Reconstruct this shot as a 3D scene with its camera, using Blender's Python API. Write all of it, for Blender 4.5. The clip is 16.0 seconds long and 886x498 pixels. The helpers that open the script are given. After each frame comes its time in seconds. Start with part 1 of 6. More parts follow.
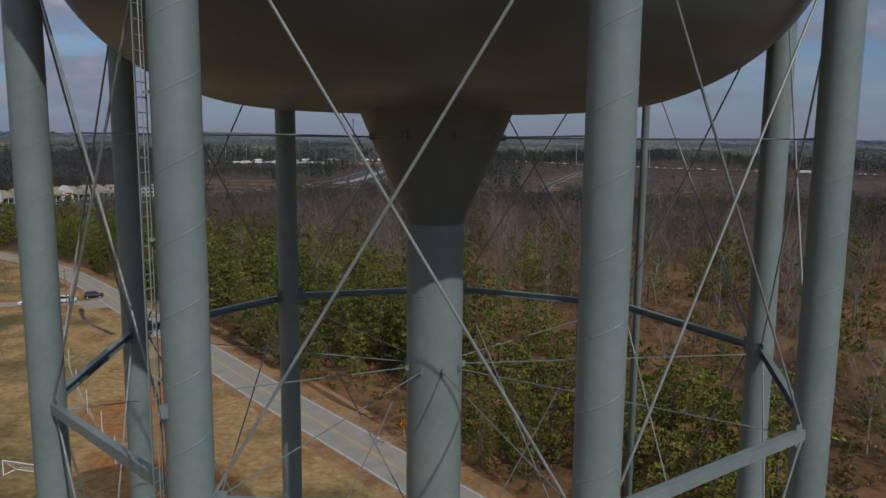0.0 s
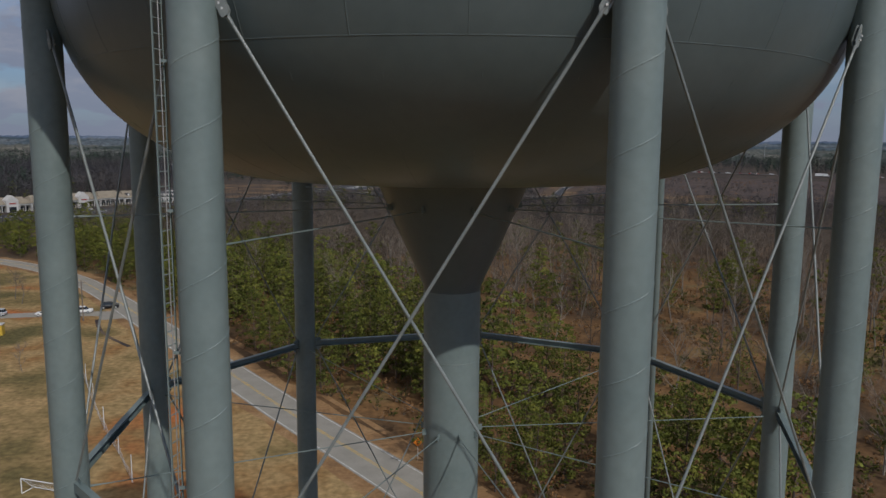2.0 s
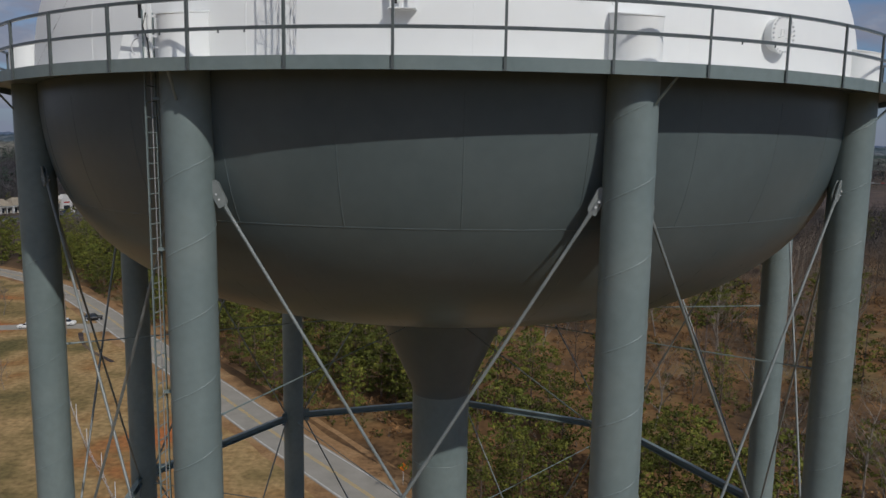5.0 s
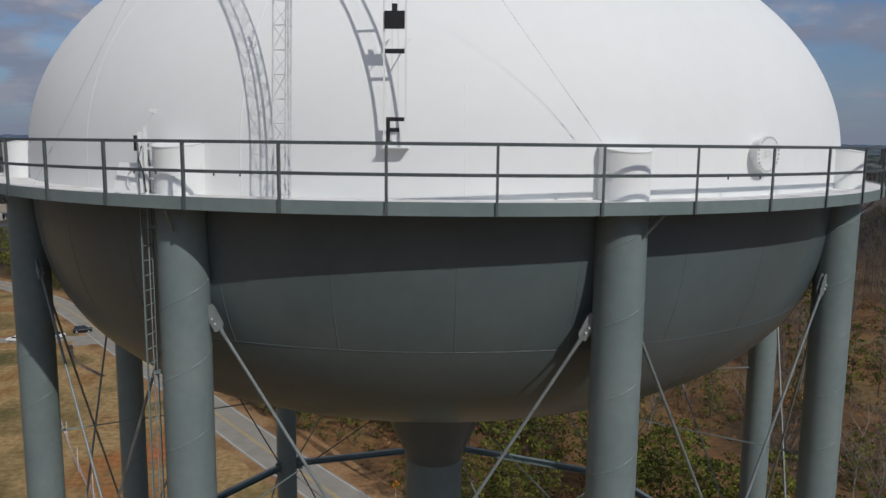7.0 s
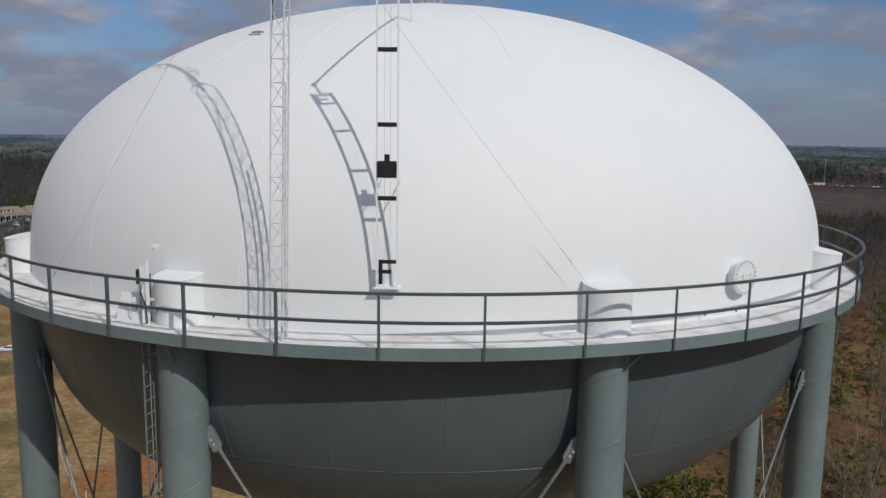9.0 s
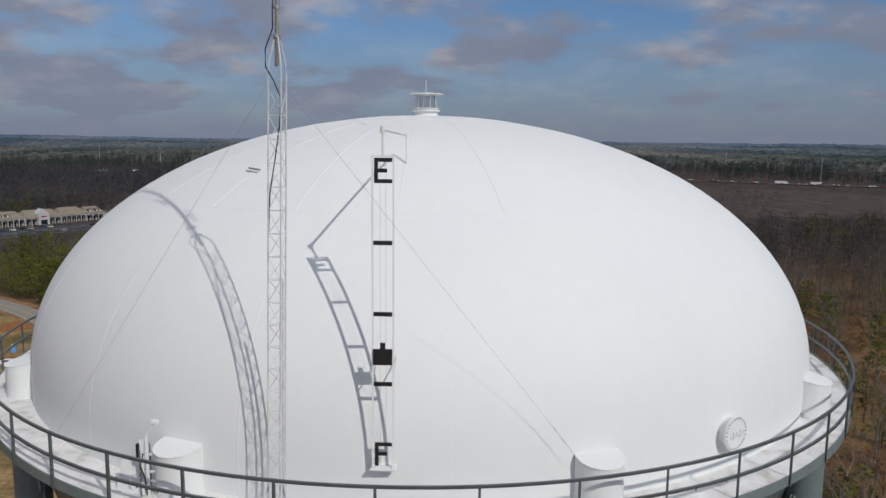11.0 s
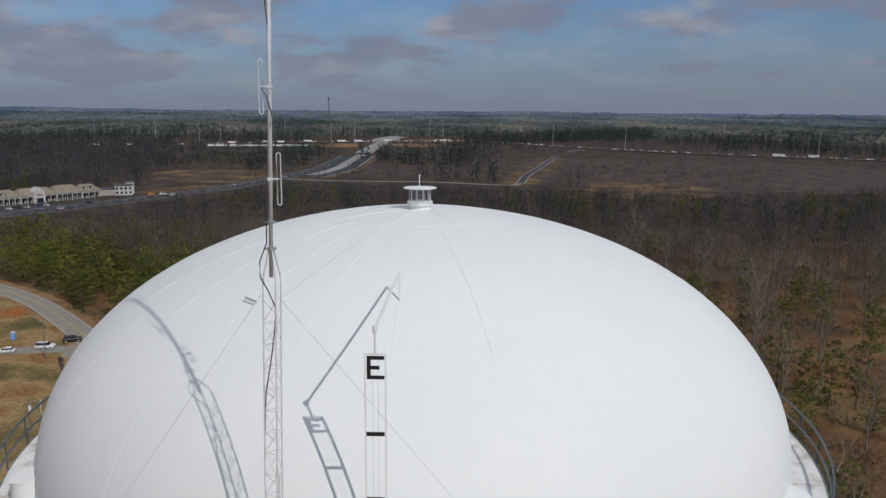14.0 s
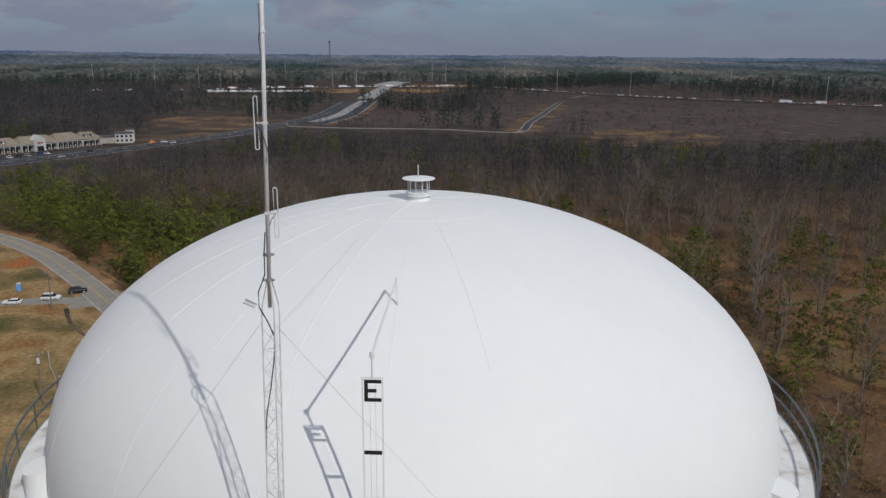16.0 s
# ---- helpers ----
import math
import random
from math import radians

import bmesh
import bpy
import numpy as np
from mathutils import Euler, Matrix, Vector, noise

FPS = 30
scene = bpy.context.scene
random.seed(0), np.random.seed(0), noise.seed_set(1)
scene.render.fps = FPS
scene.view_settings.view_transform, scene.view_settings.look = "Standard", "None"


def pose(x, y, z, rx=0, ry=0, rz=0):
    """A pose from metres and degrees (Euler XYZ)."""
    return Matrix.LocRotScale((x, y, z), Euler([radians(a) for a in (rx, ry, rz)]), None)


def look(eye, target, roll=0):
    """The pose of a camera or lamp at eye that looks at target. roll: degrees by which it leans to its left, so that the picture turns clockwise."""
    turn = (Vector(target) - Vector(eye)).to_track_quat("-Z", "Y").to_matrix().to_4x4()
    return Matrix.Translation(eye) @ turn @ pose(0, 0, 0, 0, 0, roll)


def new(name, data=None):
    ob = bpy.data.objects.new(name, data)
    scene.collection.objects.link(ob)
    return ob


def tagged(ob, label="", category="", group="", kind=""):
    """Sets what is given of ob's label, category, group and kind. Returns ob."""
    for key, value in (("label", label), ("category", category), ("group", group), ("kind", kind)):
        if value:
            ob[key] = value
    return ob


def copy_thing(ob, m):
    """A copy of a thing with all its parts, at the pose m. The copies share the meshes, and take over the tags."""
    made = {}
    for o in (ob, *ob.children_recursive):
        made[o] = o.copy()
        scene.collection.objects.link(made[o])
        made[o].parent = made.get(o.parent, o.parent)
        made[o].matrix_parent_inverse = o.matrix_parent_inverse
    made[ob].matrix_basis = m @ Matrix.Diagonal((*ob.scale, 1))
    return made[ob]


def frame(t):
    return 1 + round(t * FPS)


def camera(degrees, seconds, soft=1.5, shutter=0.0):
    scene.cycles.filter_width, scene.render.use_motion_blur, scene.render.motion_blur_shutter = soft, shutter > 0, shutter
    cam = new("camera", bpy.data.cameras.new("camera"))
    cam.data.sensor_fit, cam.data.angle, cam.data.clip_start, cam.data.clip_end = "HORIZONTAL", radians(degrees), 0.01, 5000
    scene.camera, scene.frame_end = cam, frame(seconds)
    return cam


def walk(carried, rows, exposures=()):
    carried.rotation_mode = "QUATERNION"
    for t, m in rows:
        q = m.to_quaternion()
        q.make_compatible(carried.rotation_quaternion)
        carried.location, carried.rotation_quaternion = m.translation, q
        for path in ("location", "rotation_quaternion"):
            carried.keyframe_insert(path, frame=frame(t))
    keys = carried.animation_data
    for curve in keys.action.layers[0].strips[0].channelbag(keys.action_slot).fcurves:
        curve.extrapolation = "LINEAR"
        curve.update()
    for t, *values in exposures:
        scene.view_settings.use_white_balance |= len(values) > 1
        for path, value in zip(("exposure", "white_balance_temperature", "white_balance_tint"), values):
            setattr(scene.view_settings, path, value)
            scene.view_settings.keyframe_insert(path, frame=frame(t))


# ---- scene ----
cam = camera(60.85, 16.0)
# seconds, place, turn
PATH = [
    (0, -1.038, -27.519, 43.511, 81.767, -0.539, -2.677),
    (0.5, -1.070, -27.590, 44.088, 81.853, -0.621, -2.736),
    (1, -1.077, -27.608, 44.656, 81.784, -0.585, -2.280),
    (1.5, -1.123, -27.578, 45.218, 81.781, -0.509, -1.674),
    (2, -1.199, -27.348, 45.868, 81.927, -0.385, -1.729),
    (2.5, -1.277, -27.264, 46.566, 81.902, -0.389, -1.853),
    (3, -1.267, -27.212, 47.229, 82.013, -0.460, -2.067),
    (5.5, -1.383, -27.148, 50.398, 81.876, -0.878, -3.015),
    (6, -1.350, -27.031, 51.096, 81.929, -0.850, -3.281),
    (6.5, -1.345, -27.033, 51.678, 81.948, -0.793, -3.429),
    (7, -1.449, -27.067, 52.236, 81.922, -0.599, -3.537),
    (7.5, -1.475, -27.057, 52.822, 81.990, -0.758, -3.605),
    (8, -1.514, -27.136, 53.392, 81.983, -0.795, -3.742),
    (8.5, -1.514, -27.263, 54.130, 81.990, -0.782, -3.868),
    (9, -1.423, -27.338, 54.947, 81.938, -0.758, -3.990),
    (9.5, -1.315, -27.333, 55.785, 81.931, -0.619, -3.928),
    (10, -1.371, -27.253, 56.735, 81.873, -0.654, -4.079),
    (12.5, -1.417, -26.950, 60.900, 81.549, -0.579, -4.291),
    (13, -1.490, -26.923, 61.566, 80.993, -0.625, -4.334),
    (13.5, -1.434, -26.849, 62.272, 80.375, -0.591, -4.381),
    (14, -1.282, -26.825, 62.885, 79.603, -0.484, -4.434),
    (14.5, -1.157, -26.804, 63.458, 78.640, -0.519, -4.572),
    (15, -1.138, -26.674, 63.944, 77.611, -0.437, -4.492),
    (15.5, -1.114, -26.639, 64.276, 76.493, -0.487, -4.263),
    (16, -1.145, -26.728, 64.475, 75.521, -0.467, -4.237),
]
walk(cam, [(t, pose(*m)) for t, *m in PATH])

# ---- world, sun, exposure ----
SUN_DIR = Vector((0.399, -0.680, 0.628)).normalized()
scene.view_settings.exposure = -0.29
world = bpy.data.worlds.new("sky")
scene.world = world
world.use_nodes = True
wn, wl = world.node_tree.nodes, world.node_tree.links
wn.clear()
sky = wn.new("ShaderNodeTexSky")
sky.sky_type, sky.sun_disc = "NISHITA", False
sky.sun_elevation = math.asin(SUN_DIR.z)
sky.sun_rotation = math.atan2(SUN_DIR.x, SUN_DIR.y)
sky.air_density, sky.dust_density, sky.altitude = 1.0, 1.2, 300
bg_sky = wn.new("ShaderNodeBackground")
bg_sky.inputs["Strength"].default_value = 0.075
tint = wn.new("ShaderNodeMix")
tint.data_type, tint.blend_type = "RGBA", "MULTIPLY"
tint.inputs["Factor"].default_value = 1.0
tint.inputs[7].default_value = (0.62, 0.87, 1.20, 1)
wl.new(sky.outputs[0], tint.inputs[6])
wl.new(tint.outputs[2], bg_sky.inputs["Color"])
# broken cloud layer, flat towards the horizon: the view direction cut with a plane overhead
geo = wn.new("ShaderNodeTexCoord")
sep = wn.new("ShaderNodeSeparateXYZ")
wl.new(geo.outputs["Generated"], sep.inputs[0])
zmax = wn.new("ShaderNodeMath"); zmax.operation = "MAXIMUM"; zmax.inputs[1].default_value = 0.0
wl.new(sep.outputs["Z"], zmax.inputs[0])
zadd = wn.new("ShaderNodeMath"); zadd.operation = "ADD"; zadd.inputs[1].default_value = 0.27
wl.new(zmax.outputs[0], zadd.inputs[0])
dx = wn.new("ShaderNodeMath"); dx.operation = "DIVIDE"
dy = wn.new("ShaderNodeMath"); dy.operation = "DIVIDE"
wl.new(sep.outputs["X"], dx.inputs[0]); wl.new(zadd.outputs[0], dx.inputs[1])
wl.new(sep.outputs["Y"], dy.inputs[0]); wl.new(zadd.outputs[0], dy.inputs[1])
comb = wn.new("ShaderNodeCombineXYZ")
wl.new(dx.outputs[0], comb.inputs[0]); wl.new(dy.outputs[0], comb.inputs[1])


def world_ramp(src, stops):
    r = wn.new("ShaderNodeValToRGB")
    while len(r.color_ramp.elements) < len(stops):
        r.color_ramp.elements.new(0.5)
    for e, (p, c) in zip(r.color_ramp.elements, stops):
        e.position, e.color = p, (*c, 1) if len(c) == 3 else c
    wl.new(src, r.inputs[0])
    return r.outputs[0]


def world_noise(scale, detail, rough):
    n = wn.new("ShaderNodeTexNoise")
    n.inputs["Scale"].default_value, n.inputs["Detail"].default_value, n.inputs["Roughness"].default_value = scale, detail, rough
    wl.new(comb.outputs[0], n.inputs["Vector"])
    return n.outputs["Fac"]


# the layer is thicker towards the west
west = wn.new("ShaderNodeMath"); west.operation = "MULTIPLY_ADD"; west.inputs[1].default_value = -0.11
wl.new(sep.outputs["X"], west.inputs[0]); wl.new(world_noise(2.2, 7, 0.52), west.inputs[2])
cover = world_ramp(west.outputs[0], [(0.42, (0.05, 0.05, 0.05)), (0.56, (1, 1, 1))])
tone = world_ramp(world_noise(3.0, 6, 0.55), [(0.34, (0.215, 0.242, 0.330)), (0.50, (0.255, 0.275, 0.355)), (0.66, (0.46, 0.435, 0.455))])
bg_cloud = wn.new("ShaderNodeBackground")
# thin bright cloud overhead
over = wn.new("ShaderNodeMapRange")
over.inputs["From Min"].default_value, over.inputs["From Max"].default_value = 0.3, 0.75
over.inputs["To Min"].default_value, over.inputs["To Max"].default_value = 1.04, 3.3
wl.new(sep.outputs["Z"], over.inputs["Value"])
wl.new(over.outputs[0], bg_cloud.inputs["Strength"])
# low down the layer thickens to one even grey-blue
low = wn.new("ShaderNodeMix")
low.data_type, low.blend_type = "RGBA", "MIX"
wl.new(world_ramp(sep.outputs["Z"], [(0.02, (0.9, 0.9, 0.9)), (0.15, (0, 0, 0))]), low.inputs["Factor"])
wl.new(tone, low.inputs[6])
low.inputs[7].default_value = (0.222, 0.252, 0.345, 1)
tone = low.outputs[2]
# the thin cloud overhead is nearly white
pale = wn.new("ShaderNodeMix")
pale.data_type, pale.blend_type = "RGBA", "MIX"
high = world_ramp(sep.outputs["Z"], [(0.3, (0, 0, 0)), (0.7, (1, 1, 1))])
wl.new(high, pale.inputs["Factor"])
wl.new(tone, pale.inputs[6])
pale.inputs[7].default_value = (0.270, 0.267, 0.276, 1)
wl.new(pale.outputs[2], bg_cloud.inputs["Color"])
veil = world_ramp(sep.outputs["Z"], [(0.0, (0.9, 0.9, 0.9)), (0.07, (0.55, 0.55, 0.55)), (0.16, (0, 0, 0))])
most = wn.new("ShaderNodeMath"); most.operation = "MAXIMUM"
wl.new(cover, most.inputs[0]); wl.new(veil, most.inputs[1])
scaled = wn.new("ShaderNodeMath"); scaled.operation = "MULTIPLY"; scaled.inputs[1].default_value = 0.93
wl.new(most.outputs[0], scaled.inputs[0])
mixw = wn.new("ShaderNodeMixShader")
wl.new(scaled.outputs[0], mixw.inputs[0])
wl.new(bg_sky.outputs[0], mixw.inputs[1]); wl.new(bg_cloud.outputs[0], mixw.inputs[2])
outw = wn.new("ShaderNodeOutputWorld")
wl.new(mixw.outputs[0], outw.inputs["Surface"])

sun_data = bpy.data.lights.new("sun", "SUN")
sun_data.energy, sun_data.angle, sun_data.color = 2.78, radians(0.53), (1.0, 0.955, 0.90)
sun = new("sun", sun_data)
sun.matrix_world = look(SUN_DIR * 100, (0, 0, 0))


# ---- materials ----
def material(name, stops, scale=4.0, rough=0.6, metal=0.0, bump=0.15, bump_scale=None, detail=6, fine=0.12, spec=0.4,
             stretch=(1, 1, 1), random_value=0.0, island=0.0, fine_scale=9.0, bump_distance=0.02):
    """Noise-driven colour at two scales, with relief. stops: (position, rgb)."""
    m = bpy.data.materials.new(name)
    m.use_nodes = True
    n, l = m.node_tree.nodes, m.node_tree.links
    b = n["Principled BSDF"]
    b.inputs["Roughness"].default_value, b.inputs["Metallic"].default_value = rough, metal
    b.inputs["Specular IOR Level"].default_value = spec
    tc = n.new("ShaderNodeTexCoord")
    mp = n.new("ShaderNodeMapping")
    mp.inputs["Scale"].default_value = stretch
    l.new(tc.outputs["Object"], mp.inputs[0])
    a = n.new("ShaderNodeTexNoise")
    a.inputs["Scale"].default_value, a.inputs["Detail"].default_value = scale, detail
    l.new(mp.outputs[0], a.inputs["Vector"])
    r = n.new("ShaderNodeValToRGB")
    while len(r.color_ramp.elements) < len(stops):
        r.color_ramp.elements.new(0.5)
    for e, (p, c) in zip(r.color_ramp.elements, stops):
        e.position, e.color = p, (*c, 1)
    l.new(a.outputs["Fac"], r.inputs[0])
    f = n.new("ShaderNodeTexNoise")
    f.inputs["Scale"].default_value, f.inputs["Detail"].default_value = scale * fine_scale, 4
    l.new(mp.outputs[0], f.inputs["Vector"])
    hs = n.new("ShaderNodeHueSaturation")
    l.new(r.outputs[0], hs.inputs["Color"])
    mr = n.new("ShaderNodeMapRange")
    mr.inputs["From Min"].default_value, mr.inputs["From Max"].default_value = 0.25, 0.75
    mr.inputs["To Min"].default_value, mr.inputs["To Max"].default_value = 1 - fine, 1 + fine
    l.new(f.outputs["Fac"], mr.inputs["Value"])
    value = mr.outputs[0]
    for amount, kind, socket in ((random_value, "ShaderNodeObjectInfo", "Random"), (island, "ShaderNodeNewGeometry", "Random Per Island")):
        if amount:
            oi = n.new(kind)
            m2 = n.new("ShaderNodeMapRange")
            m2.inputs["To Min"].default_value, m2.inputs["To Max"].default_value = 1 - amount, 1 + amount
            l.new(oi.outputs[socket], m2.inputs["Value"])
            mu = n.new("ShaderNodeMath"); mu.operation = "MULTIPLY"
            l.new(value, mu.inputs[0]); l.new(m2.outputs[0], mu.inputs[1])
            value = mu.outputs[0]
    l.new(value, hs.inputs["Value"])
    l.new(hs.outputs[0], b.inputs["Base Color"])
    if bump:
        bp = n.new("ShaderNodeBump")
        bp.inputs["Strength"].default_value, bp.inputs["Distance"].default_value = bump, bump_distance
        if bump_scale:
            g = n.new("ShaderNodeTexNoise")
            g.inputs["Scale"].default_value, g.inputs["Detail"].default_value = bump_scale, 5
            l.new(mp.outputs[0], g.inputs["Vector"])
            l.new(g.outputs["Fac"], bp.inputs["Height"])
        else:
            l.new(f.outputs["Fac"], bp.inputs["Height"])
        l.new(bp.outputs[0], b.inputs["Normal"])
    return m


GREY = material("grey_green_paint", [(0.3, (0.132, 0.174, 0.174)), (0.55, (0.162, 0.205, 0.202)), (0.75, (0.182, 0.220, 0.211))], 0.5, 0.46, bump=0.07, fine=0.07)
RAILGREY = material("rail_paint", [(0.3, (0.060, 0.073, 0.075)), (0.7, (0.085, 0.101, 0.102))], 2, 0.3, bump=0.05, fine=0.06)
POSTGREY = material("post_paint", [(0.3, (0.070, 0.084, 0.084)), (0.7, (0.10, 0.116, 0.114))], 2, 0.4, bump=0.05, fine=0.06)
RODGREY = material("weathered_rod_paint", [(0.3, (0.145, 0.168, 0.166)), (0.7, (0.215, 0.235, 0.23))], 3, 0.4, bump=0.06, fine=0.08)
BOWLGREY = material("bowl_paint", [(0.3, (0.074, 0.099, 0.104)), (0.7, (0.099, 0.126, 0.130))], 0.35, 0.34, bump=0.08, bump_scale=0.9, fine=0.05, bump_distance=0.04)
WHITE = material("white_paint", [(0.3, (0.735, 0.752, 0.742)), (0.65, (0.765, 0.778, 0.762))], 0.25, 0.62, bump=0.02, bump_scale=0.7, fine=0.012, spec=0.2, bump_distance=0.04)
DECKWHITE = material("deck_paint", [(0.30, (0.46, 0.43, 0.38)), (0.46, (0.70, 0.69, 0.67)), (0.7, (0.79, 0.79, 0.78))], 1.6, 0.6, bump=0.1, fine=0.06)
GALV = material("galvanised_steel", [(0.3, (0.52, 0.53, 0.54)), (0.7, (0.68, 0.69, 0.70))], 6, 0.5, 0.0, bump=0.05)
BLACK = material("black_paint", [(0.3, (0.012, 0.012, 0.013)), (0.7, (0.02, 0.02, 0.022))], 5, 0.5, bump=0.05)
CABLE = material("black_cable", [(0.3, (0.014, 0.014, 0.015)), (0.7, (0.025, 0.025, 0.026))], 5, 0.5, bump=0)
WIRE = material("steel_wire", [(0.3, (0.30, 0.30, 0.30)), (0.7, (0.42, 0.42, 0.42))], 8, 0.45, 0.4, bump=0)


# ---- mesh helpers ----
def mesh_object(name, bm, mat, parent=None, label="", smooth=False):
    me = bpy.data.meshes.new(name)
    bm.normal_update()
    bm.to_mesh(me)
    bm.free()
    me.materials.append(mat)
    if smooth:
        me.polygons.foreach_set("use_smooth", [True] * len(me.polygons))
    ob = new(name, me)
    if parent is not None:
        ob.parent = parent
    if label:
        ob["label"] = label
    return ob


def part(name, bm, mat, parent, label="", smooth=False):
    return mesh_object(name, bm, mat, parent, label, smooth)


def thing(name, label, category, m=None, group="", kind=""):
    ob = new(name)
    if m is not None:
        ob.matrix_world = m
    return tagged(ob, label, category, group, kind)


def add_box(bm, size, m=None):
    r = bmesh.ops.create_cube(bm, size=1.0, matrix=(m or Matrix()) @ Matrix.Diagonal((*size, 1)))
    return r["verts"]


def add_tube(bm, a, b, r1, r2=None, seg=12, caps=True):
    a, b = Vector(a), Vector(b)
    d = b - a
    m = Matrix.Translation((a + b) / 2) @ d.to_track_quat("Z", "Y").to_matrix().to_4x4()
    bmesh.ops.create_cone(bm, cap_ends=caps, segments=seg, radius1=r1, radius2=r1 if r2 is None else r2, depth=d.length, matrix=m)


def add_lathe(bm, profile, seg=96, a0=0.0, a1=2 * math.pi):
    """Surface of revolution round z. profile: (radius, z)."""
    full = abs(a1 - a0 - 2 * math.pi) < 1e-6
    n = seg if full else seg + 1
    rings = [[bm.verts.new((r * math.sin(a0 + (a1 - a0) * i / seg), -r * math.cos(a0 + (a1 - a0) * i / seg), z)) for i in range(n)] for r, z in profile]
    for lo, hi in zip(rings, rings[1:]):
        for i in range(seg):
            j = (i + 1) % n
            bm.faces.new((lo[i], lo[j], hi[j], hi[i]))


def add_path(bm, pts, r, seg=8):
    """Round bar along a chain of points."""
    pts = [Vector(p) for p in pts]
    rings = []
    for i, p in enumerate(pts):
        d = (pts[min(i + 1, len(pts) - 1)] - pts[max(i - 1, 0)]).normalized()
        u = d.cross(Vector((0, 0, 1)))
        u = u.normalized() if u.length > 1e-3 else Vector((1, 0, 0))
        v = d.cross(u)
        rings.append([bm.verts.new(p + r * (math.cos(k) * u + math.sin(k) * v)) for k in (2 * math.pi * q / seg for q in range(seg))])
    for lo, hi in zip(rings, rings[1:]):
        for i in range(seg):
            j = (i + 1) % seg
            bm.faces.new((lo[i], lo[j], hi[j], hi[i]))
    if len(rings) > 1:
        bm.faces.new(rings[0][::-1]); bm.faces.new(rings[-1])


def polar(r, deg, z=0.0):
    a = radians(deg)
    return Vector((r * math.sin(a), -r * math.cos(a), z))


def at_polar(r, deg, z=0.0):
    """Local x along the tangent (to the right seen from outside), y inwards."""
    return Matrix.Translation(polar(r, deg, z)) @ Matrix.Rotation(radians(deg), 4, "Z")


# ---- the water tower ----
COL_R, COL_RAD, COL_A0, COLS = 12.9, 0.505, 13.4, 9
TANK_R, DOME_H, DOME_Z, DOME_P = 12.77, 7.62, 51.80, 2.06
BOWL_H, BOWL_Z, BOWL_P, BOWL_Q, BOTTOM_Z = 7.6, 51.6, 2.8, 2.6, 44.52
DECK_Z, DECK_R = 51.15, 13.9
STRUT_Z, ROD_Z = 35.5, 48.5


def dome_r(z):
    return TANK_R * math.sqrt(max(0.0, 1 - (max(0.0, z - DOME_Z) / DOME_H) ** DOME_P))


def dome_z(r):
    return DOME_Z + DOME_H * max(0.0, 1 - (r / TANK_R) ** 2) ** (1 / DOME_P)


def bowl_z(r):
    """Curved side that runs out into a nearly flat bottom."""
    side = BOWL_Z - BOWL_H * max(0.0, 1 - (r / TANK_R) ** BOWL_Q) ** (1 / BOWL_P)
    return BOTTOM_Z + 0.16 * math.log1p(math.exp(min(60.0, (side - BOTTOM_Z) / 0.16)))


tower = thing("water_tower", "elevated water tank, white dome, grey-green bowl on nine steel columns", "water tower")

bm = bmesh.new()
prof = [(TANK_R, DECK_Z - 0.02), (TANK_R, DOME_Z)]
prof += [(TANK_R * math.cos(k), dome_z(TANK_R * math.cos(k))) for k in (math.pi / 2 * i / 40 for i in range(1, 40))] + [(0.35, dome_z(0.35))]
add_lathe(bm, prof, 160)
dome = part("dome", bm, WHITE, tower, "glossy white painted steel roof dome with weld seams", True)

bm = bmesh.new()
prof = [(TANK_R - 0.012, DECK_Z - 0.02)]
for i in range(1, 60):
    k = math.pi / 2 * i / 60
    r = TANK_R * math.cos(k)
    if r > 2.85 and bowl_z(r) < DECK_Z - 0.05:
        prof.append((r, bowl_z(r)))
prof.append((2.8, bowl_z(2.8)))
add_lathe(bm, prof, 160)
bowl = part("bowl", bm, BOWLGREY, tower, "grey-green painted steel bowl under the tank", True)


def seam_strip(fn, n, width, height, side):
    """A low weld bead along fn(u), u 0..1, lying on the tank. side: +1 lifts outwards."""
    sb = bmesh.new()
    rows = []
    for i in range(n + 1):
        p, q = Vector(fn(i / n)), Vector(fn(min(1, (i + 0.5) / n)))
        if i == n:
            q = p + (p - Vector(fn(1 - 0.5 / n)))
        out = Vector((p.x, p.y, (p.z - 50.0) * 1.6)).normalized()
        d = (q - p).normalized()
        s = d.cross(out).normalized()
        rows.append([sb.verts.new(p + s * width * w + out * (height * h - 0.004)) for w, h in ((-0.5, 0), (-0.25, 1), (0.25, 1), (0.5, 0))])
    for lo, hi in zip(rows, rows[1:]):
        for k in range(3):
            sb.faces.new((lo[k], lo[k + 1], hi[k + 1], hi[k]))
    return sb


def on_dome(r, deg):
    return polar(r, deg, dome_z(r))


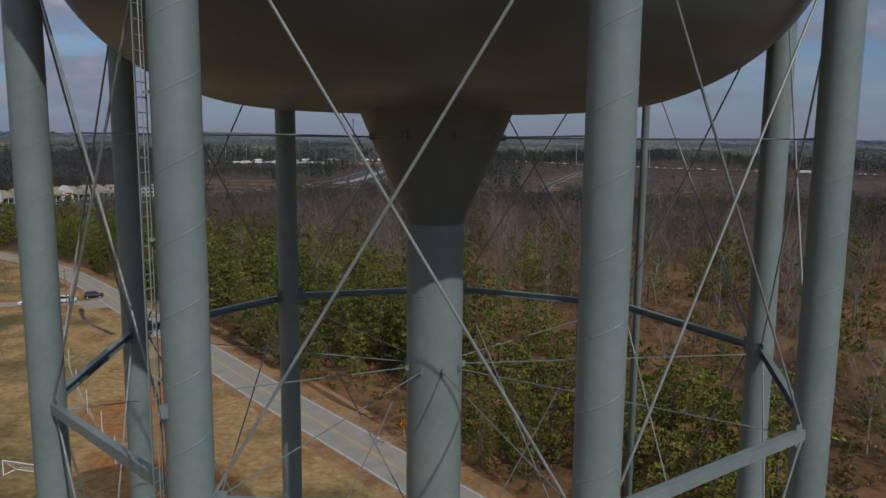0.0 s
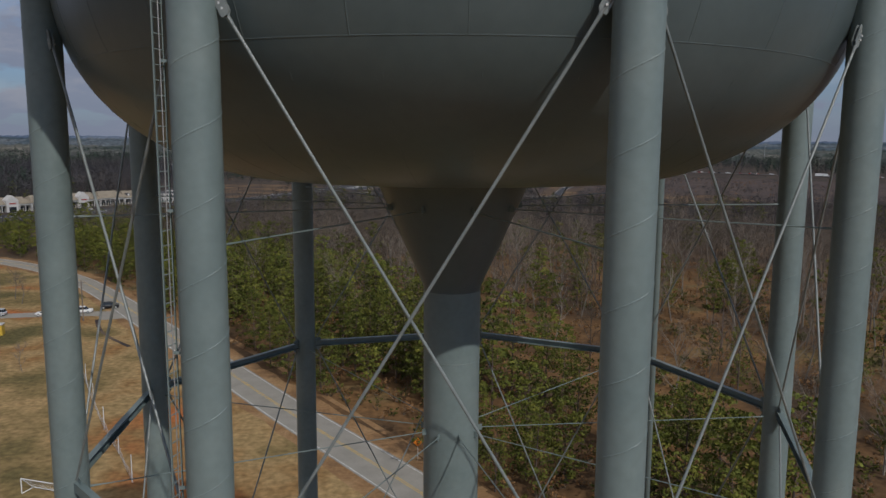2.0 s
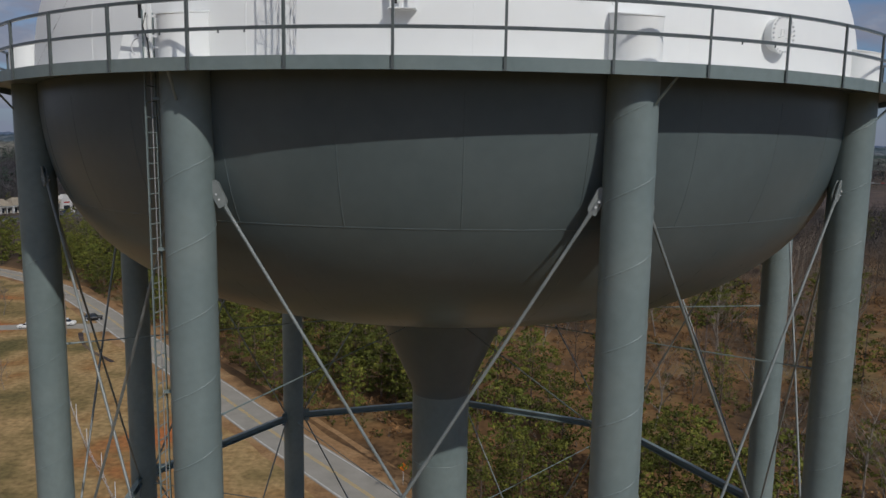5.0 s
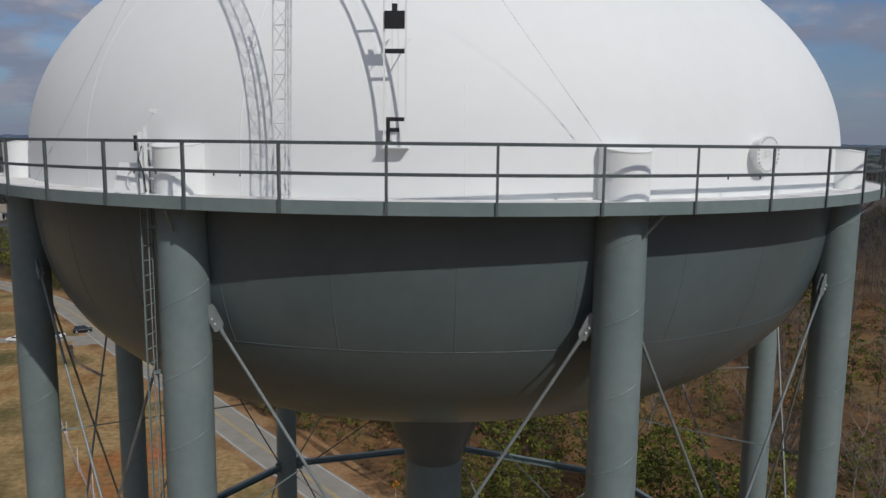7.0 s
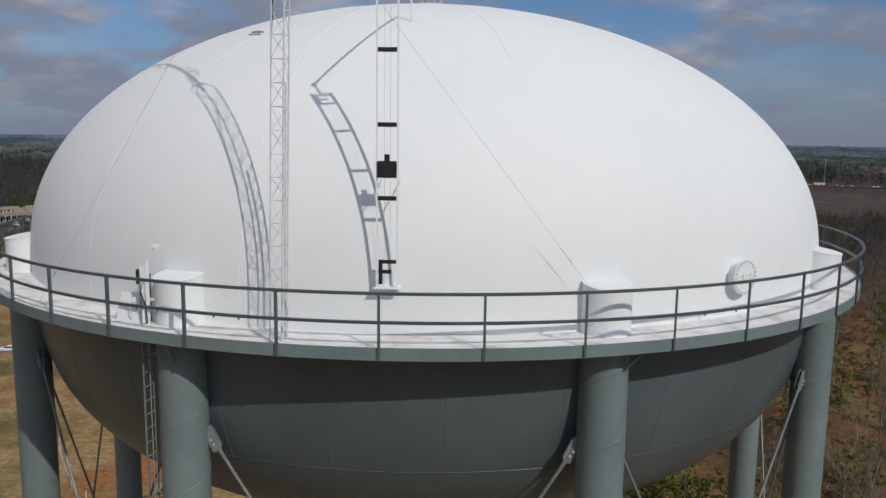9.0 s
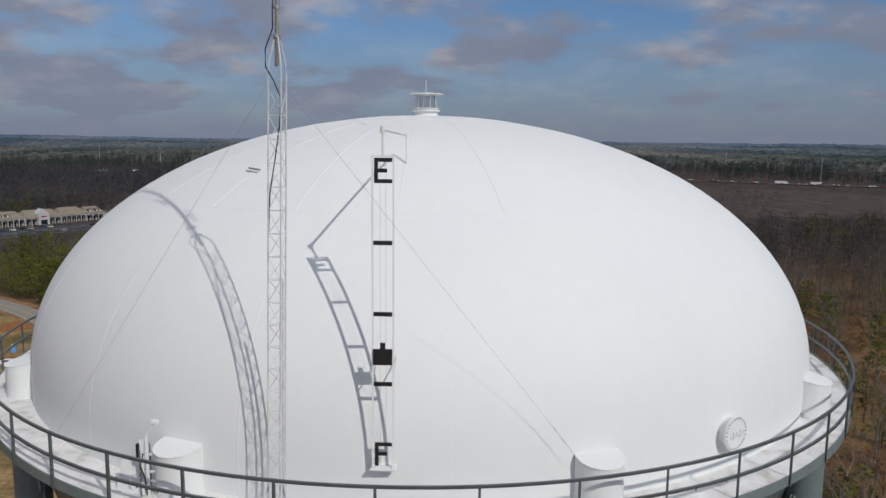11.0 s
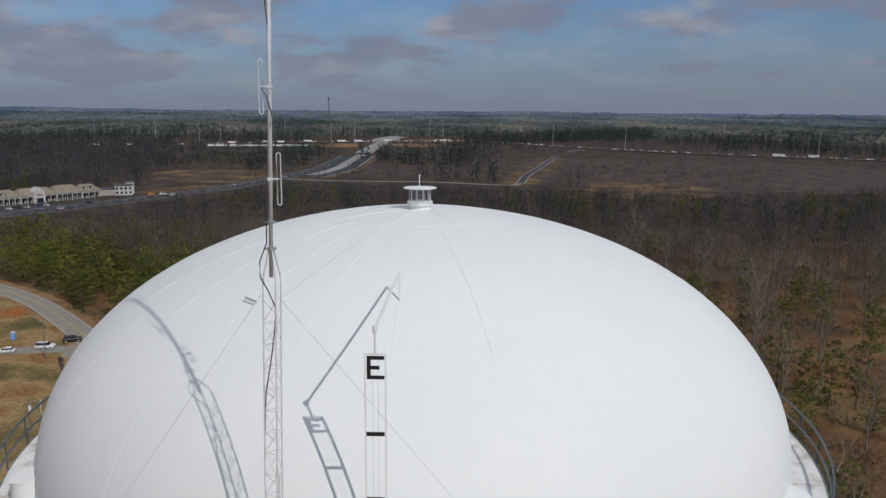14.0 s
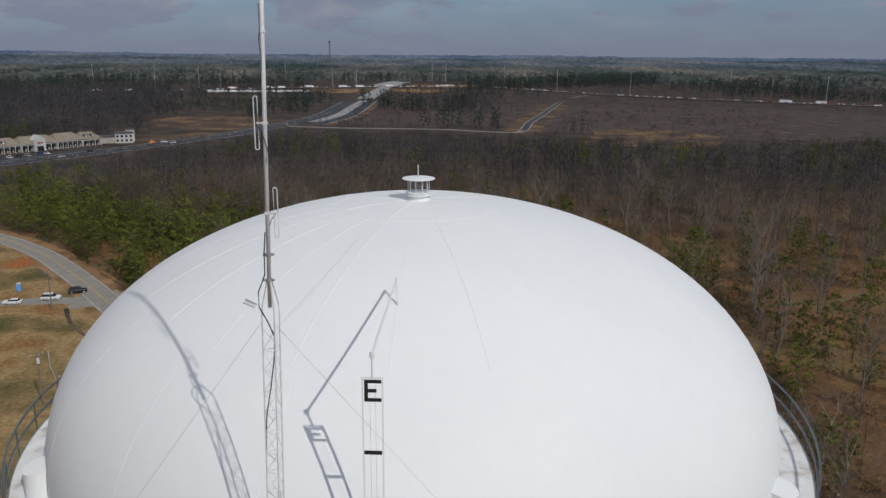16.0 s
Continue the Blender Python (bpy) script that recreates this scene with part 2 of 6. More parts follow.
RING1, RING2 = 2.9, 9.65
for r in (RING1, RING2):
    part("ring_weld", seam_strip(lambda u: on_dome(r, 360 * u), 120, 0.05, 0.012 if r == RING1 else 0.006, 1), WHITE, dome)
for i in range(24):
    a = 8.15 + 15 * i
    if i == 0:
        part("caulked_joint", seam_strip(lambda u: on_dome(RING1 + (RING2 - RING1) * u, a), 14, 0.010, 0.006, 1), WIRE, dome, "dark caulked joint between roof plates")
        continue
    part("roof_weld", seam_strip(lambda u: on_dome(RING1 + (RING2 - RING1) * u, a), 14, 0.045, 0.010 if i > 12 else 0.006, 1), WHITE, dome)
for i in range(18):
    a = -0.6 + 20 * i
    part("side_weld", seam_strip(lambda u: polar(dome_r(DECK_Z + (dome_z(RING2) - DECK_Z) * u), a, DECK_Z + (dome_z(RING2) - DECK_Z) * u), 16, 0.045, 0.009 if i > 8 else 0.004, 1), WHITE, dome)
for i in range(8):
    a = 22 + 45 * i
    part("cap_weld", seam_strip(lambda u: on_dome(0.6 + (RING1 - 0.6) * u, a), 8, 0.05, 0.014, 1), WHITE, dome)


def on_bowl(r, deg):
    return polar(r, deg, bowl_z(r))


SEAM_R = 12.12
part("ring_weld", seam_strip(lambda u: on_bowl(SEAM_R, 360 * u), 120, 0.035, 0.010, 1), BOWLGREY, bowl)
for i in range(32):
    a = -1.2 + 11.25 * i
    part("bowl_weld", seam_strip(lambda u: on_bowl(12.755 - (12.755 - SEAM_R) * u, a), 12, 0.035, 0.009, 1), BOWLGREY, bowl)
for i in range(36):
    a = 0.3 + 10 * i
    part("bowl_weld", seam_strip(lambda u: on_bowl(SEAM_R - (SEAM_R - 6.5) * u, a), 12, 0.035, 0.009, 1), BOWLGREY, bowl)

bm = bmesh.new()
add_lathe(bm, [(1.05, 40.5), (1.04, 36), (1.04, 0)], 64)
riser = part("riser", bm, GREY, tower, "grey-green central riser pipe", True)
# cone takes the darker bowl colour to stand for shade under the tank
bm = bmesh.new()
add_lathe(bm, [(2.84, bowl_z(2.8) + 0.05), (2.72, 44.42), (2.46, 43.8), (2.12, 43.02), (1.76, 42.2), (1.46, 41.55), (1.22, 41.02), (1.09, 40.72), (1.052, 40.5)], 64)
part("riser_cone", bm, BOWLGREY, tower, "flared cone between riser and bowl, shade put into its colour", True)
for z in (40.55, 37.9):
    bm = bmesh.new()
    add_lathe(bm, [(1.042, z - 0.02), (1.056, z), (1.042, z + 0.02)], 64)
    part("weld_ring", bm, GREY, riser)
# small lugs under the bowl where the spoke rods end
for i in range(COLS):
    a = COL_A0 + 40 * i
    for lug, r, z in ((0.3, 2.40, 43.6), (0.16, 1.1, 35.15)):
        bm = bmesh.new()
        add_box(bm, (0.05, lug, 0.22), at_polar(r, a, z))
        part("rod_lug", bm, GREY, riser)

column = None
for i in range(COLS):
    a = COL_A0 + 40 * i
    if column is None:
        bm = bmesh.new()
        add_lathe(bm, [(COL_RAD, 0), (COL_RAD, DECK_Z - 0.03)], 40)
        column = part("column", bm, GREY, tower, "spiral-welded grey-green tubular steel column", True)
        column_mesh = column.data
        hb = bmesh.new()
        turns, pitch = 33, 1.52
        rows = []
        for k in range(turns * 20 + 1):
            ang, z = 2 * math.pi * k / 20, 0.3 + pitch * k / 20
            if z > DECK_Z - 0.1:
                break
            rows.append([hb.verts.new(((COL_RAD + o) * math.sin(ang), -(COL_RAD + o) * math.cos(ang), z + w)) for w, o in ((-0.035, -0.004), (-0.012, 0.009), (0.012, 0.009), (0.035, -0.004))])
        for lo, hi in zip(rows, rows[1:]):
            for q in range(3):
                hb.faces.new((lo[q], lo[q + 1], hi[q + 1], hi[q]))
        weld = part("spiral_weld", hb, GREY, column)
        weld_mesh = weld.data
        sb = bmesh.new()
        add_lathe(sb, [(COL_RAD + 0.006, DECK_Z - 0.005), (COL_RAD + 0.006, 52.15)], 40)
        kb = bmesh.new()
        add_lathe(kb, [(COL_RAD + 0.006, 52.14), (COL_RAD + 0.022, 52.15), (COL_RAD + 0.022, 52.172), (0.2, 52.182), (0.001, 52.184)], 40)
        for b in (sb, kb):
            for v in b.verts:
                if v.co.z > 52.0:
                    v.co.z += 0.16 * v.co.y
        stub = part("column_stub", sb, WHITE, column, "white capped column end above the walkway", True)
        stub_mesh = stub.data
        cap_mesh = part("stub_cap", kb, WHITE, column, "white plate closing the column end").data
        col_obs = [column]
    else:
        column = new("column", column_mesh)
        column.parent = tower
        column["label"] = "spiral-welded grey-green tubular steel column"
        for nm, me in (("spiral_weld", weld_mesh), ("column_stub", stub_mesh), ("stub_cap", cap_mesh)):
            o = new(nm, me)
            o.parent = column
        col_obs.append(column)
    column.matrix_local = at_polar(COL_R, a)


def side_point(i, side, z, off=COL_RAD + 0.1):
    """Beside column i, towards the next (+1) or the former (-1) one."""
    a = COL_A0 + 40 * i
    toward = polar(COL_R, a + 40 * side) - polar(COL_R, a)
    return polar(COL_R, a, z) + toward.normalized() * off


def gusset(i, side, z, up):
    a = COL_A0 + 40 * i
    chord = polar(COL_R, a + 40 * side) - polar(COL_R, a)
    chord.normalize()
    n = chord.cross(Vector((0, 0, 1)))
    base = polar(COL_R, a, z)
    g = bmesh.new()
    pts = [(COL_RAD - 0.03, 0.36), (COL_RAD + 0.03, 0.38), (COL_RAD + 0.10, 0.32), (COL_RAD + 0.27, -0.04), (COL_RAD + 0.25, -0.14), (COL_RAD + 0.12, -0.2), (COL_RAD - 0.03, 0.06)]
    for s in (-0.045, 0.045):
        vs = [g.verts.new(base + chord * x + Vector((0, 0, -up * y if up < 0 else y)) + n * (s - 0.01)) for x, y in pts]
        ws = [g.verts.new(base + chord * x + Vector((0, 0, -up * y if up < 0 else y)) + n * (s + 0.01)) for x, y in pts]
        g.faces.new(vs); g.faces.new(ws[::-1])
        for q in range(len(pts)):
            g.faces.new((vs[q], ws[q], ws[(q + 1) % len(pts)], vs[(q + 1) % len(pts)]))
    bmesh.ops.recalc_face_normals(g, faces=g.faces)
    return g


LEVELS = [(ROD_Z, 35.72), (35.2, 19.0), (18.5, 2.0)]
for i in range(COLS):
    for side in (1, -1):
        part("gusset_plate", gusset(i, side, ROD_Z, 1), RODGREY, col_obs[i], "").matrix_parent_inverse = at_polar(COL_R, COL_A0 + 40 * i).inverted()
for i in range(COLS):
    for hi, lo in LEVELS:
        for s in (0, 1):
            # the two rods of a panel pass each other in depth
            p, q = (side_point(i, 1, hi, 0.62), side_point(i + 1, -1, lo, 0.5)) if s == 0 else (side_point(i + 1, -1, hi, 0.62), side_point(i, 1, lo, 0.5))
            out = Vector((p.x + q.x, p.y + q.y, 0)).normalized() * (0.028 if s else -0.028)
            d = (q - p).normalized()
            bm = bmesh.new()
            add_tube(bm, p + out, q + out, 0.036, seg=10)
            rod = part("brace_rod", bm, RODGREY, tower)
            cb = bmesh.new()
            add_tube(cb, p + out - d * 0.16, p + out + d * 0.12, 0.062, 0.05, 8)
            add_tube(cb, p + out + d * 0.12, p + out + d * 0.42, 0.05, 0.038, 8)
            part("clevis", cb, RODGREY, rod)
            if hi == ROD_Z:
                for off in (-0.1, 0.02):
                    nb = bmesh.new()
                    side = out.normalized()
                    c = p + out + d * off
                    add_tube(nb, c - side * 0.085, c + side * 0.085, 0.024, seg=6)
                    part("pin_bolt", nb, GALV, rod)
    for z in (STRUT_Z, 18.75):
        p, q = side_point(i, 1, z, COL_RAD - 0.02), side_point(i + 1, -1, z, COL_RAD - 0.02)
        d = q - p
        m = Matrix.Translation((p + q) / 2) @ Matrix.Rotation(math.atan2(d.y, d.x), 4, "Z")
        bm = bmesh.new()
        # channel: web with two flanges
        add_box(bm, (d.length, 0.025, 0.3), m @ Matrix.Translation((0, -0.1, 0)))
        add_box(bm, (d.length, 0.2, 0.025), m @ Matrix.Translation((0, 0.0, 0.138)))
        add_box(bm, (d.length, 0.2, 0.025), m @ Matrix.Translation((0, 0.0, -0.138)))
        strut = part("strut", bm, GREY, tower, "grey-green channel strut between two columns")
        for e, sgn in ((p, 1), (q, -1)):
            eb = bmesh.new()
            add_box(eb, (0.34, 0.02, 0.62), Matrix.Translation(e + d.normalized() * sgn * 0.14) @ Matrix.Rotation(math.atan2(d.y, d.x), 4, "Z"))
            part("end_plate", eb, GREY, strut)
# thin spoke rods from each column to the riser
for i in range(COLS):
    a = COL_A0 + 40 * i
    for z0, z1, r0 in ((43.62, 43.58, 2.45), (35.25, 35.15, 1.12)):
        bm = bmesh.new()
        add_tube(bm, polar(COL_R - 0.45, a, z0), polar(r0, a, z1), 0.02, seg=6)
        add_tube(bm, polar(COL_R - 0.48, a, z0), polar(COL_R - 0.95, a, z0 - 0.003), 0.04, 0.022, 8)
        part("spoke_rod", bm, GREY, tower)

# walkway
bm = bmesh.new()
add_lathe(bm, [(TANK_R - 0.01, DECK_Z - 0.012), (DECK_R - 0.02, DECK_Z - 0.012), (DECK_R - 0.02, DECK_Z), (TANK_R - 0.01, DECK_Z)], 180)
bmesh.ops.recalc_face_normals(bm, faces=bm.faces)
deck = part("walkway_deck", bm, DECKWHITE, tower, "white painted steel walkway round the tank")
bm = bmesh.new()
add_lathe(bm, [(DECK_R - 0.016, 50.94), (DECK_R + 0.01, 50.94), (DECK_R + 0.01, 51.185), (DECK_R - 0.016, 51.185), (DECK_R - 0.016, 50.94)], 180)
bmesh.ops.recalc_face_normals(bm, faces=bm.faces)
part("fascia", bm, GREY, tower, "grey-green toe board round the walkway")
bm = bmesh.new()
add_lathe(bm, [(12.8, 51.13), (DECK_R - 0.02, 51.13), (DECK_R - 0.02, 51.1), (12.8, 51.1), (12.8, 51.13)], 180)
bmesh.ops.recalc_face_normals(bm, faces=bm.faces)
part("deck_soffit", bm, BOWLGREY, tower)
for z, nm in ((52.2, "top_rail"), (51.66, "mid_rail")):
    bm = bmesh.new()
    h = 0.028
    add_lathe(bm, [(DECK_R - 0.03, z - h), (DECK_R + 0.03, z - h), (DECK_R + 0.03, z + h), (DECK_R + 0.022, z + h + 0.006), (DECK_R - 0.03, z + h), (DECK_R - 0.03, z - h)], 180)
    bmesh.ops.recalc_face_normals(bm, faces=bm.faces)
    part(nm, bm, RAILGREY, tower)
post_mesh = None
for i in range(45):
    a = -6.67 + 8 * i
    if post_mesh is None:
        bm = bmesh.new()
        add_box(bm, (0.05, 0.012, 1.27), Matrix.Translation((0, -0.042, 51.575)))
        add_box(bm, (0.012, 0.05, 1.27), Matrix.Translation((0.02, -0.015, 51.575)))
        post = part("rail_post", bm, POSTGREY, tower)
        post_mesh = post.data
    else:
        post = new("rail_post", post_mesh)
        post.parent = tower
    post.matrix_local = at_polar(DECK_R, a)
for a in (-27.5, -25.3, -22.6, -20.0, -17.8, 20.5, 24.0):
    bm = bmesh.new()
    add_tube(bm, (0, 0, -0.075), (0, 0, -0.02), 0.016, seg=6)
    part("rail_bolt", bm, POSTGREY, tower).matrix_local = at_polar(DECK_R, a, 51.66)
# short knee braces that hold the walkway at the columns
for i in range(COLS):
    a = COL_A0 + 40 * i
    bm = bmesh.new()
    add_tube(bm, polar(COL_R + COL_RAD - 0.02, a + 0.8, 50.45), polar(DECK_R - 0.05, a + 1.7, 51.02), 0.03, seg=6)
    part("knee_brace", bm, GREY, tower)
# pale run-off streaks on the bowl beside the ladder
for k, (a, z0, z1, w) in enumerate(((-31.2, 50.6, 49.5, 0.03), (-31.9, 50.4, 49.2, 0.02), (-32.4, 49.9, 49.3, 0.035), (-30.6, 50.9, 50.3, 0.02), (-33.0, 50.2, 49.6, 0.015))):
    def streak(u):
        z = z0 + (z1 - z0) * u
        r = TANK_R * max(0.0, 1 - ((BOWL_Z - z) / BOWL_H) ** BOWL_P) ** (1 / BOWL_Q)
        return polar(r + 0.004, a + 0.25 * math.sin(3 * u + k), z)
    part("stain", seam_strip(streak, 10, w, 0.004, 1), GREY, bowl, "pale run-off streak")
# manhole on the dome's side
MAN_A, MAN_Z = 30.1, 52.05
bm = bmesh.new()
mm = at_polar(dome_r(MAN_Z), MAN_A, MAN_Z) @ Matrix.Rotation(radians(90), 4, "X")
bmesh.ops.create_cone(bm, cap_ends=True, segments=40, radius1=0.33, radius2=0.33, depth=0.4, matrix=mm @ Matrix.Translation((0, 0, 0.0)))
bmesh.ops.create_cone(bm, cap_ends=True, segments=40, radius1=0.4, radius2=0.4, depth=0.05, matrix=mm @ Matrix.Translation((0, 0, 0.20)))
man = part("manhole", bm, WHITE, tower, "white round manhole cover ringed with bolts")
for k in range(24):
    bb = bmesh.new()
    bmesh.ops.create_cone(bb, cap_ends=True, segments=6, radius1=0.02, radius2=0.02, depth=0.035, matrix=mm @ Matrix.Translation((0.36 * math.cos(k * math.pi / 12), 0.36 * math.sin(k * math.pi / 12), 0.24)))
    part("bolt", bb, GALV, man)
for x in (-0.12, 0.14):
    bb = bmesh.new()
    add_path(bb, [mm @ Vector(p) for p in ((x - 0.05, -0.08, 0.22), (x - 0.05, -0.08, 0.29), (x - 0.05, 0.08, 0.29), (x + 0.05, 0.08, 0.29), (x + 0.05, -0.05, 0.29), (x + 0.05, -0.05, 0.22))], 0.012, 6)
    part("handle", bb, WHITE, man)
# overflow pipe
bm = bmesh.new()
add_path(bm, [(9.6, 8.4, 50.6), (10.2, 8.75, 50.4), (10.45, 8.9, 49.8), (10.45, 8.9, 0.6)], 0.19, 20)
part("overflow_pipe", bm, GREY, tower, "grey-green overflow pipe beside a column", True)


# ---- fittings on the tower ----
def ladder():
    t = thing("ladder", "long grey-green steel access ladder fixed beside a column", "ladder")
    p, q = Vector((-6.50, -11.80, 0)), Vector((-6.41, -11.45, 0))
    for e in (p, q):
        bm = bmesh.new()
        add_box(bm, (0.022, 0.06, 51.9), Matrix.Translation(e + Vector((0, 0, 26.2))))
        part("side_rail", bm, GREY, t)
    rung = None
    for i in range(168):
        z = 0.7 + 0.305 * i
        if rung is None:
            bm = bmesh.new()
            add_tube(bm, p, q, 0.014, seg=6)
            r = part("rung", bm, GREY, t)
            rung = r.data
        else:
            r = new("rung", rung)
            r.parent = t
        r.location = (0, 0, z)
    for i in range(17):
        z = 2.0 + 3.03 * i
        bm = bmesh.new()
        add_box(bm, (0.42, 0.05, 0.06), Matrix.Translation((-6.22, -11.6, z)) @ Matrix.Rotation(0.1, 4, "Z"))
        part("wall_bracket", bm, GREY, t)
    bm = bmesh.new()
    add_tube(bm, (-6.42, -11.66, 0.6), (-6.42, -11.66, 52.0), 0.012, seg=6)
    part("safety_cable", bm, WIRE, t)
    bm = bmesh.new()
    add_box(bm, (0.16, 0.12, 0.3), Matrix.Translation((-6.16, -11.9, 37.75)))
    part("junction_box", bm, GREY, t)


ladder()


def antenna_mast():
    t = thing("antenna_mast", "galvanised lattice mast with a pole and four dipole antennas", "antenna mast")
    base, top_z = Vector((-3.552, -13.08, DECK_Z)), 59.7
    lean = Vector((0.0225, 0.0, 1.0))
    feet = [Vector((-0.153, 0.0, 0)), Vector((0.095, -0.14, 0)), Vector((0.153, 0.13, 0))]

    def leg_at(k, z):
        return base + feet[k] + lean * (z - DECK_Z)

    for k in range(3):
        bm = bmesh.new()
        neck = base + lean * (60.4 - DECK_Z) + feet[k] * 0.22
        add_path(bm, [leg_at(k, DECK_Z), leg_at(k, top_z), leg_at(k, top_z + 0.12) * 0.9 + neck * 0.1, neck], 0.0145, 8)
        part("mast_leg", bm, GALV, t)
    step = 0.43
    n = int((top_z - DECK_Z) / step)
    for i in range(n):
        z = DECK_Z + 0.1 + i * step
        for k in range(3):
            j = (k + 1) % 3
            bm = bmesh.new()
            a, b = (leg_at(k, z), leg_at(j, z + step)) if i % 2 == 0 else (leg_at(j, z), leg_at(k, z + step))
            add_tube(bm, a, b, 0.0066, seg=5, caps=False)
            part("lattice_bar", bm, GALV, t)
            bm = bmesh.new()
            add_tube(bm, leg_at(k, z), leg_at(j, z), 0.0066, seg=5, caps=False)
            part("lattice_bar", bm, GALV, t)
    a, b = base + lean * (59.85 - DECK_Z), base + lean * (67.5 - DECK_Z)
    bm = bmesh.new()
    add_tube(bm, a, b, 0.038, seg=14)
    pole = part("pole", bm, GALV, t, "", True)
    for z in (60.38, 60.87):
        bm = bmesh.new()
        c = base + lean * (z - DECK_Z)
        add_tube(bm, c - Vector((0, 0, 0.03)), c + Vector((0, 0, 0.03)), 0.06, seg=12)
        add_box(bm, (0.2, 0.05, 0.035), Matrix.Translation(c))
        add_tube(bm, c + Vector((-0.09, -0.06, 0)), c + Vector((-0.09, 0.06, 0)), 0.012, seg=6)
        part("pole_clamp", bm, WIRE, pole)
    for zc, sx, sy in ((61.65, 0.15, 0.0), (63.27, -0.15, 0.02), (64.83, -0.06, 0.14), (66.35, 0.12, -0.1)):
        c = base + lean * (zc - DECK_Z)
        ang = math.atan2(sy, sx)
        m = Matrix.Translation(c) @ Matrix.Rotation(ang, 4, "Z")
        bm = bmesh.new()
        w, h, r = 0.035, 0.47, 0.011
        loop = [(0.155 + w * math.cos(q), 0, h - w + w * math.sin(q)) for q in (math.pi * s / 8 for s in range(9))]
        loop += [(0.155 - w, 0, -(h - w))] + [(0.155 + w * math.cos(q), 0, -(h - w) + w * math.sin(q)) for q in (math.pi + math.pi * s / 8 for s in range(1, 9))]
        loop.append(loop[0])
        add_path(bm, [m @ Vector(p) for p in loop], r, 6)
        dip = part("dipole", bm, GALV, t, "folded dipole antenna loop")
        bm = bmesh.new()
        add_tube(bm, m @ Vector((0, 0, 0)), m @ Vector((0.155, 0, 0)), 0.016, seg=8)
        add_box(bm, (0.09, 0.09, 0.05), m)
        part("dipole_arm", bm, GALV, dip)
        bm = bmesh.new()
        add_path(bm, [m @ Vector(p) for p in ((0.14, 0.02, -0.02), (0.05, 0.06, -0.15), (-0.04, 0.05, -0.45), (0.0, 0.045, -0.7))], 0.008, 6)
        part("feed_cable", bm, CABLE, dip)
    bm = bmesh.new()
    cz = [(61.3, -0.05, -0.02), (60.9, -0.075, -0.03), (60.5, -0.07, -0.04), (60.15, -0.2, -0.03), (59.85, -0.2, 0.0), (59.6, -0.05, -0.05), (59.3, 0.08, -0.08), (58.8, 0.06, -0.08), (58.2, -0.02, -0.06), (57.6, -0.12, 0.0), (56.5, -0.165, 0.05), (55.4, -0.16, 0.05)]
    add_path(bm, [base + lean * (z - DECK_Z) + Vector((x, y, 0)) for z, x, y in cz], 0.012, 7)
    part("coax_cable", bm, CABLE, t, "thick black coaxial cable", True)
    bm = bmesh.new()
    add_box(bm, (0.42, 0.34, 0.012), Matrix.Translation(base + Vector((0, 0.0, 0.006))))
    part("base_plate", bm, DECKWHITE, t)
    # guys, with turnbuckles near their lower ends
    for start_k, z0, end in ((0, 59.57, (-9.3, -10.2, DECK_Z + 0.02)), (1, 59.57, (2.5, -12.9, 52.18)), (1, 59.42, (-1.98, -3.88, dome_z(4.36) + 0.02))):
        s, e = leg_at(start_k, z0), Vector(end)
        d = (s - e)
        bm = bmesh.new()
        add_tube(bm, s, e, 0.0028, seg=5)
        guy = part("guy_wire", bm, WIRE, t)
        for f in (0.06, 0.09):
            bm = bmesh.new()
            add_tube(bm, e + d * f, e + d * (f + 0.012), 0.009, seg=6)
            part("turnbuckle", bm, WIRE, guy)
    bm = bmesh.new()
    add_path(bm, [(-3.40, -13.12, DECK_Z), (-3.37, -13.12, 53.4), (-3.32, -13.12, 56.0)], 0.018, 8)
    part("conduit", bm, GALV, t)


antenna_mast()


def steel_channel():
    """A short channel welded flat to the dome beside the mast."""
    a, b = Vector((-5.2, -6.22, 0)), Vector((-4.69, -6.72, 0))
    a.z, b.z = dome_z(a.xy.length), dome_z(b.xy.length)
    along = (b - a).normalized()
    up = Vector((a.x, a.y, 9.0)).normalized()
    side = up.cross(along).normalized()
    up = along.cross(side)
    m = Matrix.Translation((a + b) / 2 + up * 0.004) @ Matrix((along, side, up)).transposed().to_4x4()
    t = thing("steel_channel", "short galvanised steel channel lying on the white dome", "steel bracket", m)
    for nm, size, c in (("web", (0.52, 0.11, 0.01), (0, 0, 0.005)), ("flange", (0.52, 0.01, 0.05), (0, -0.06, 0.03)), ("flange", (0.52, 0.01, 0.05), (0, 0.06, 0.03))):
        bm = bmesh.new()
        add_box(bm, size, Matrix.Translation(c))
        part(nm, bm, GALV, t)


steel_channel()

GAUGE_A = -6.52


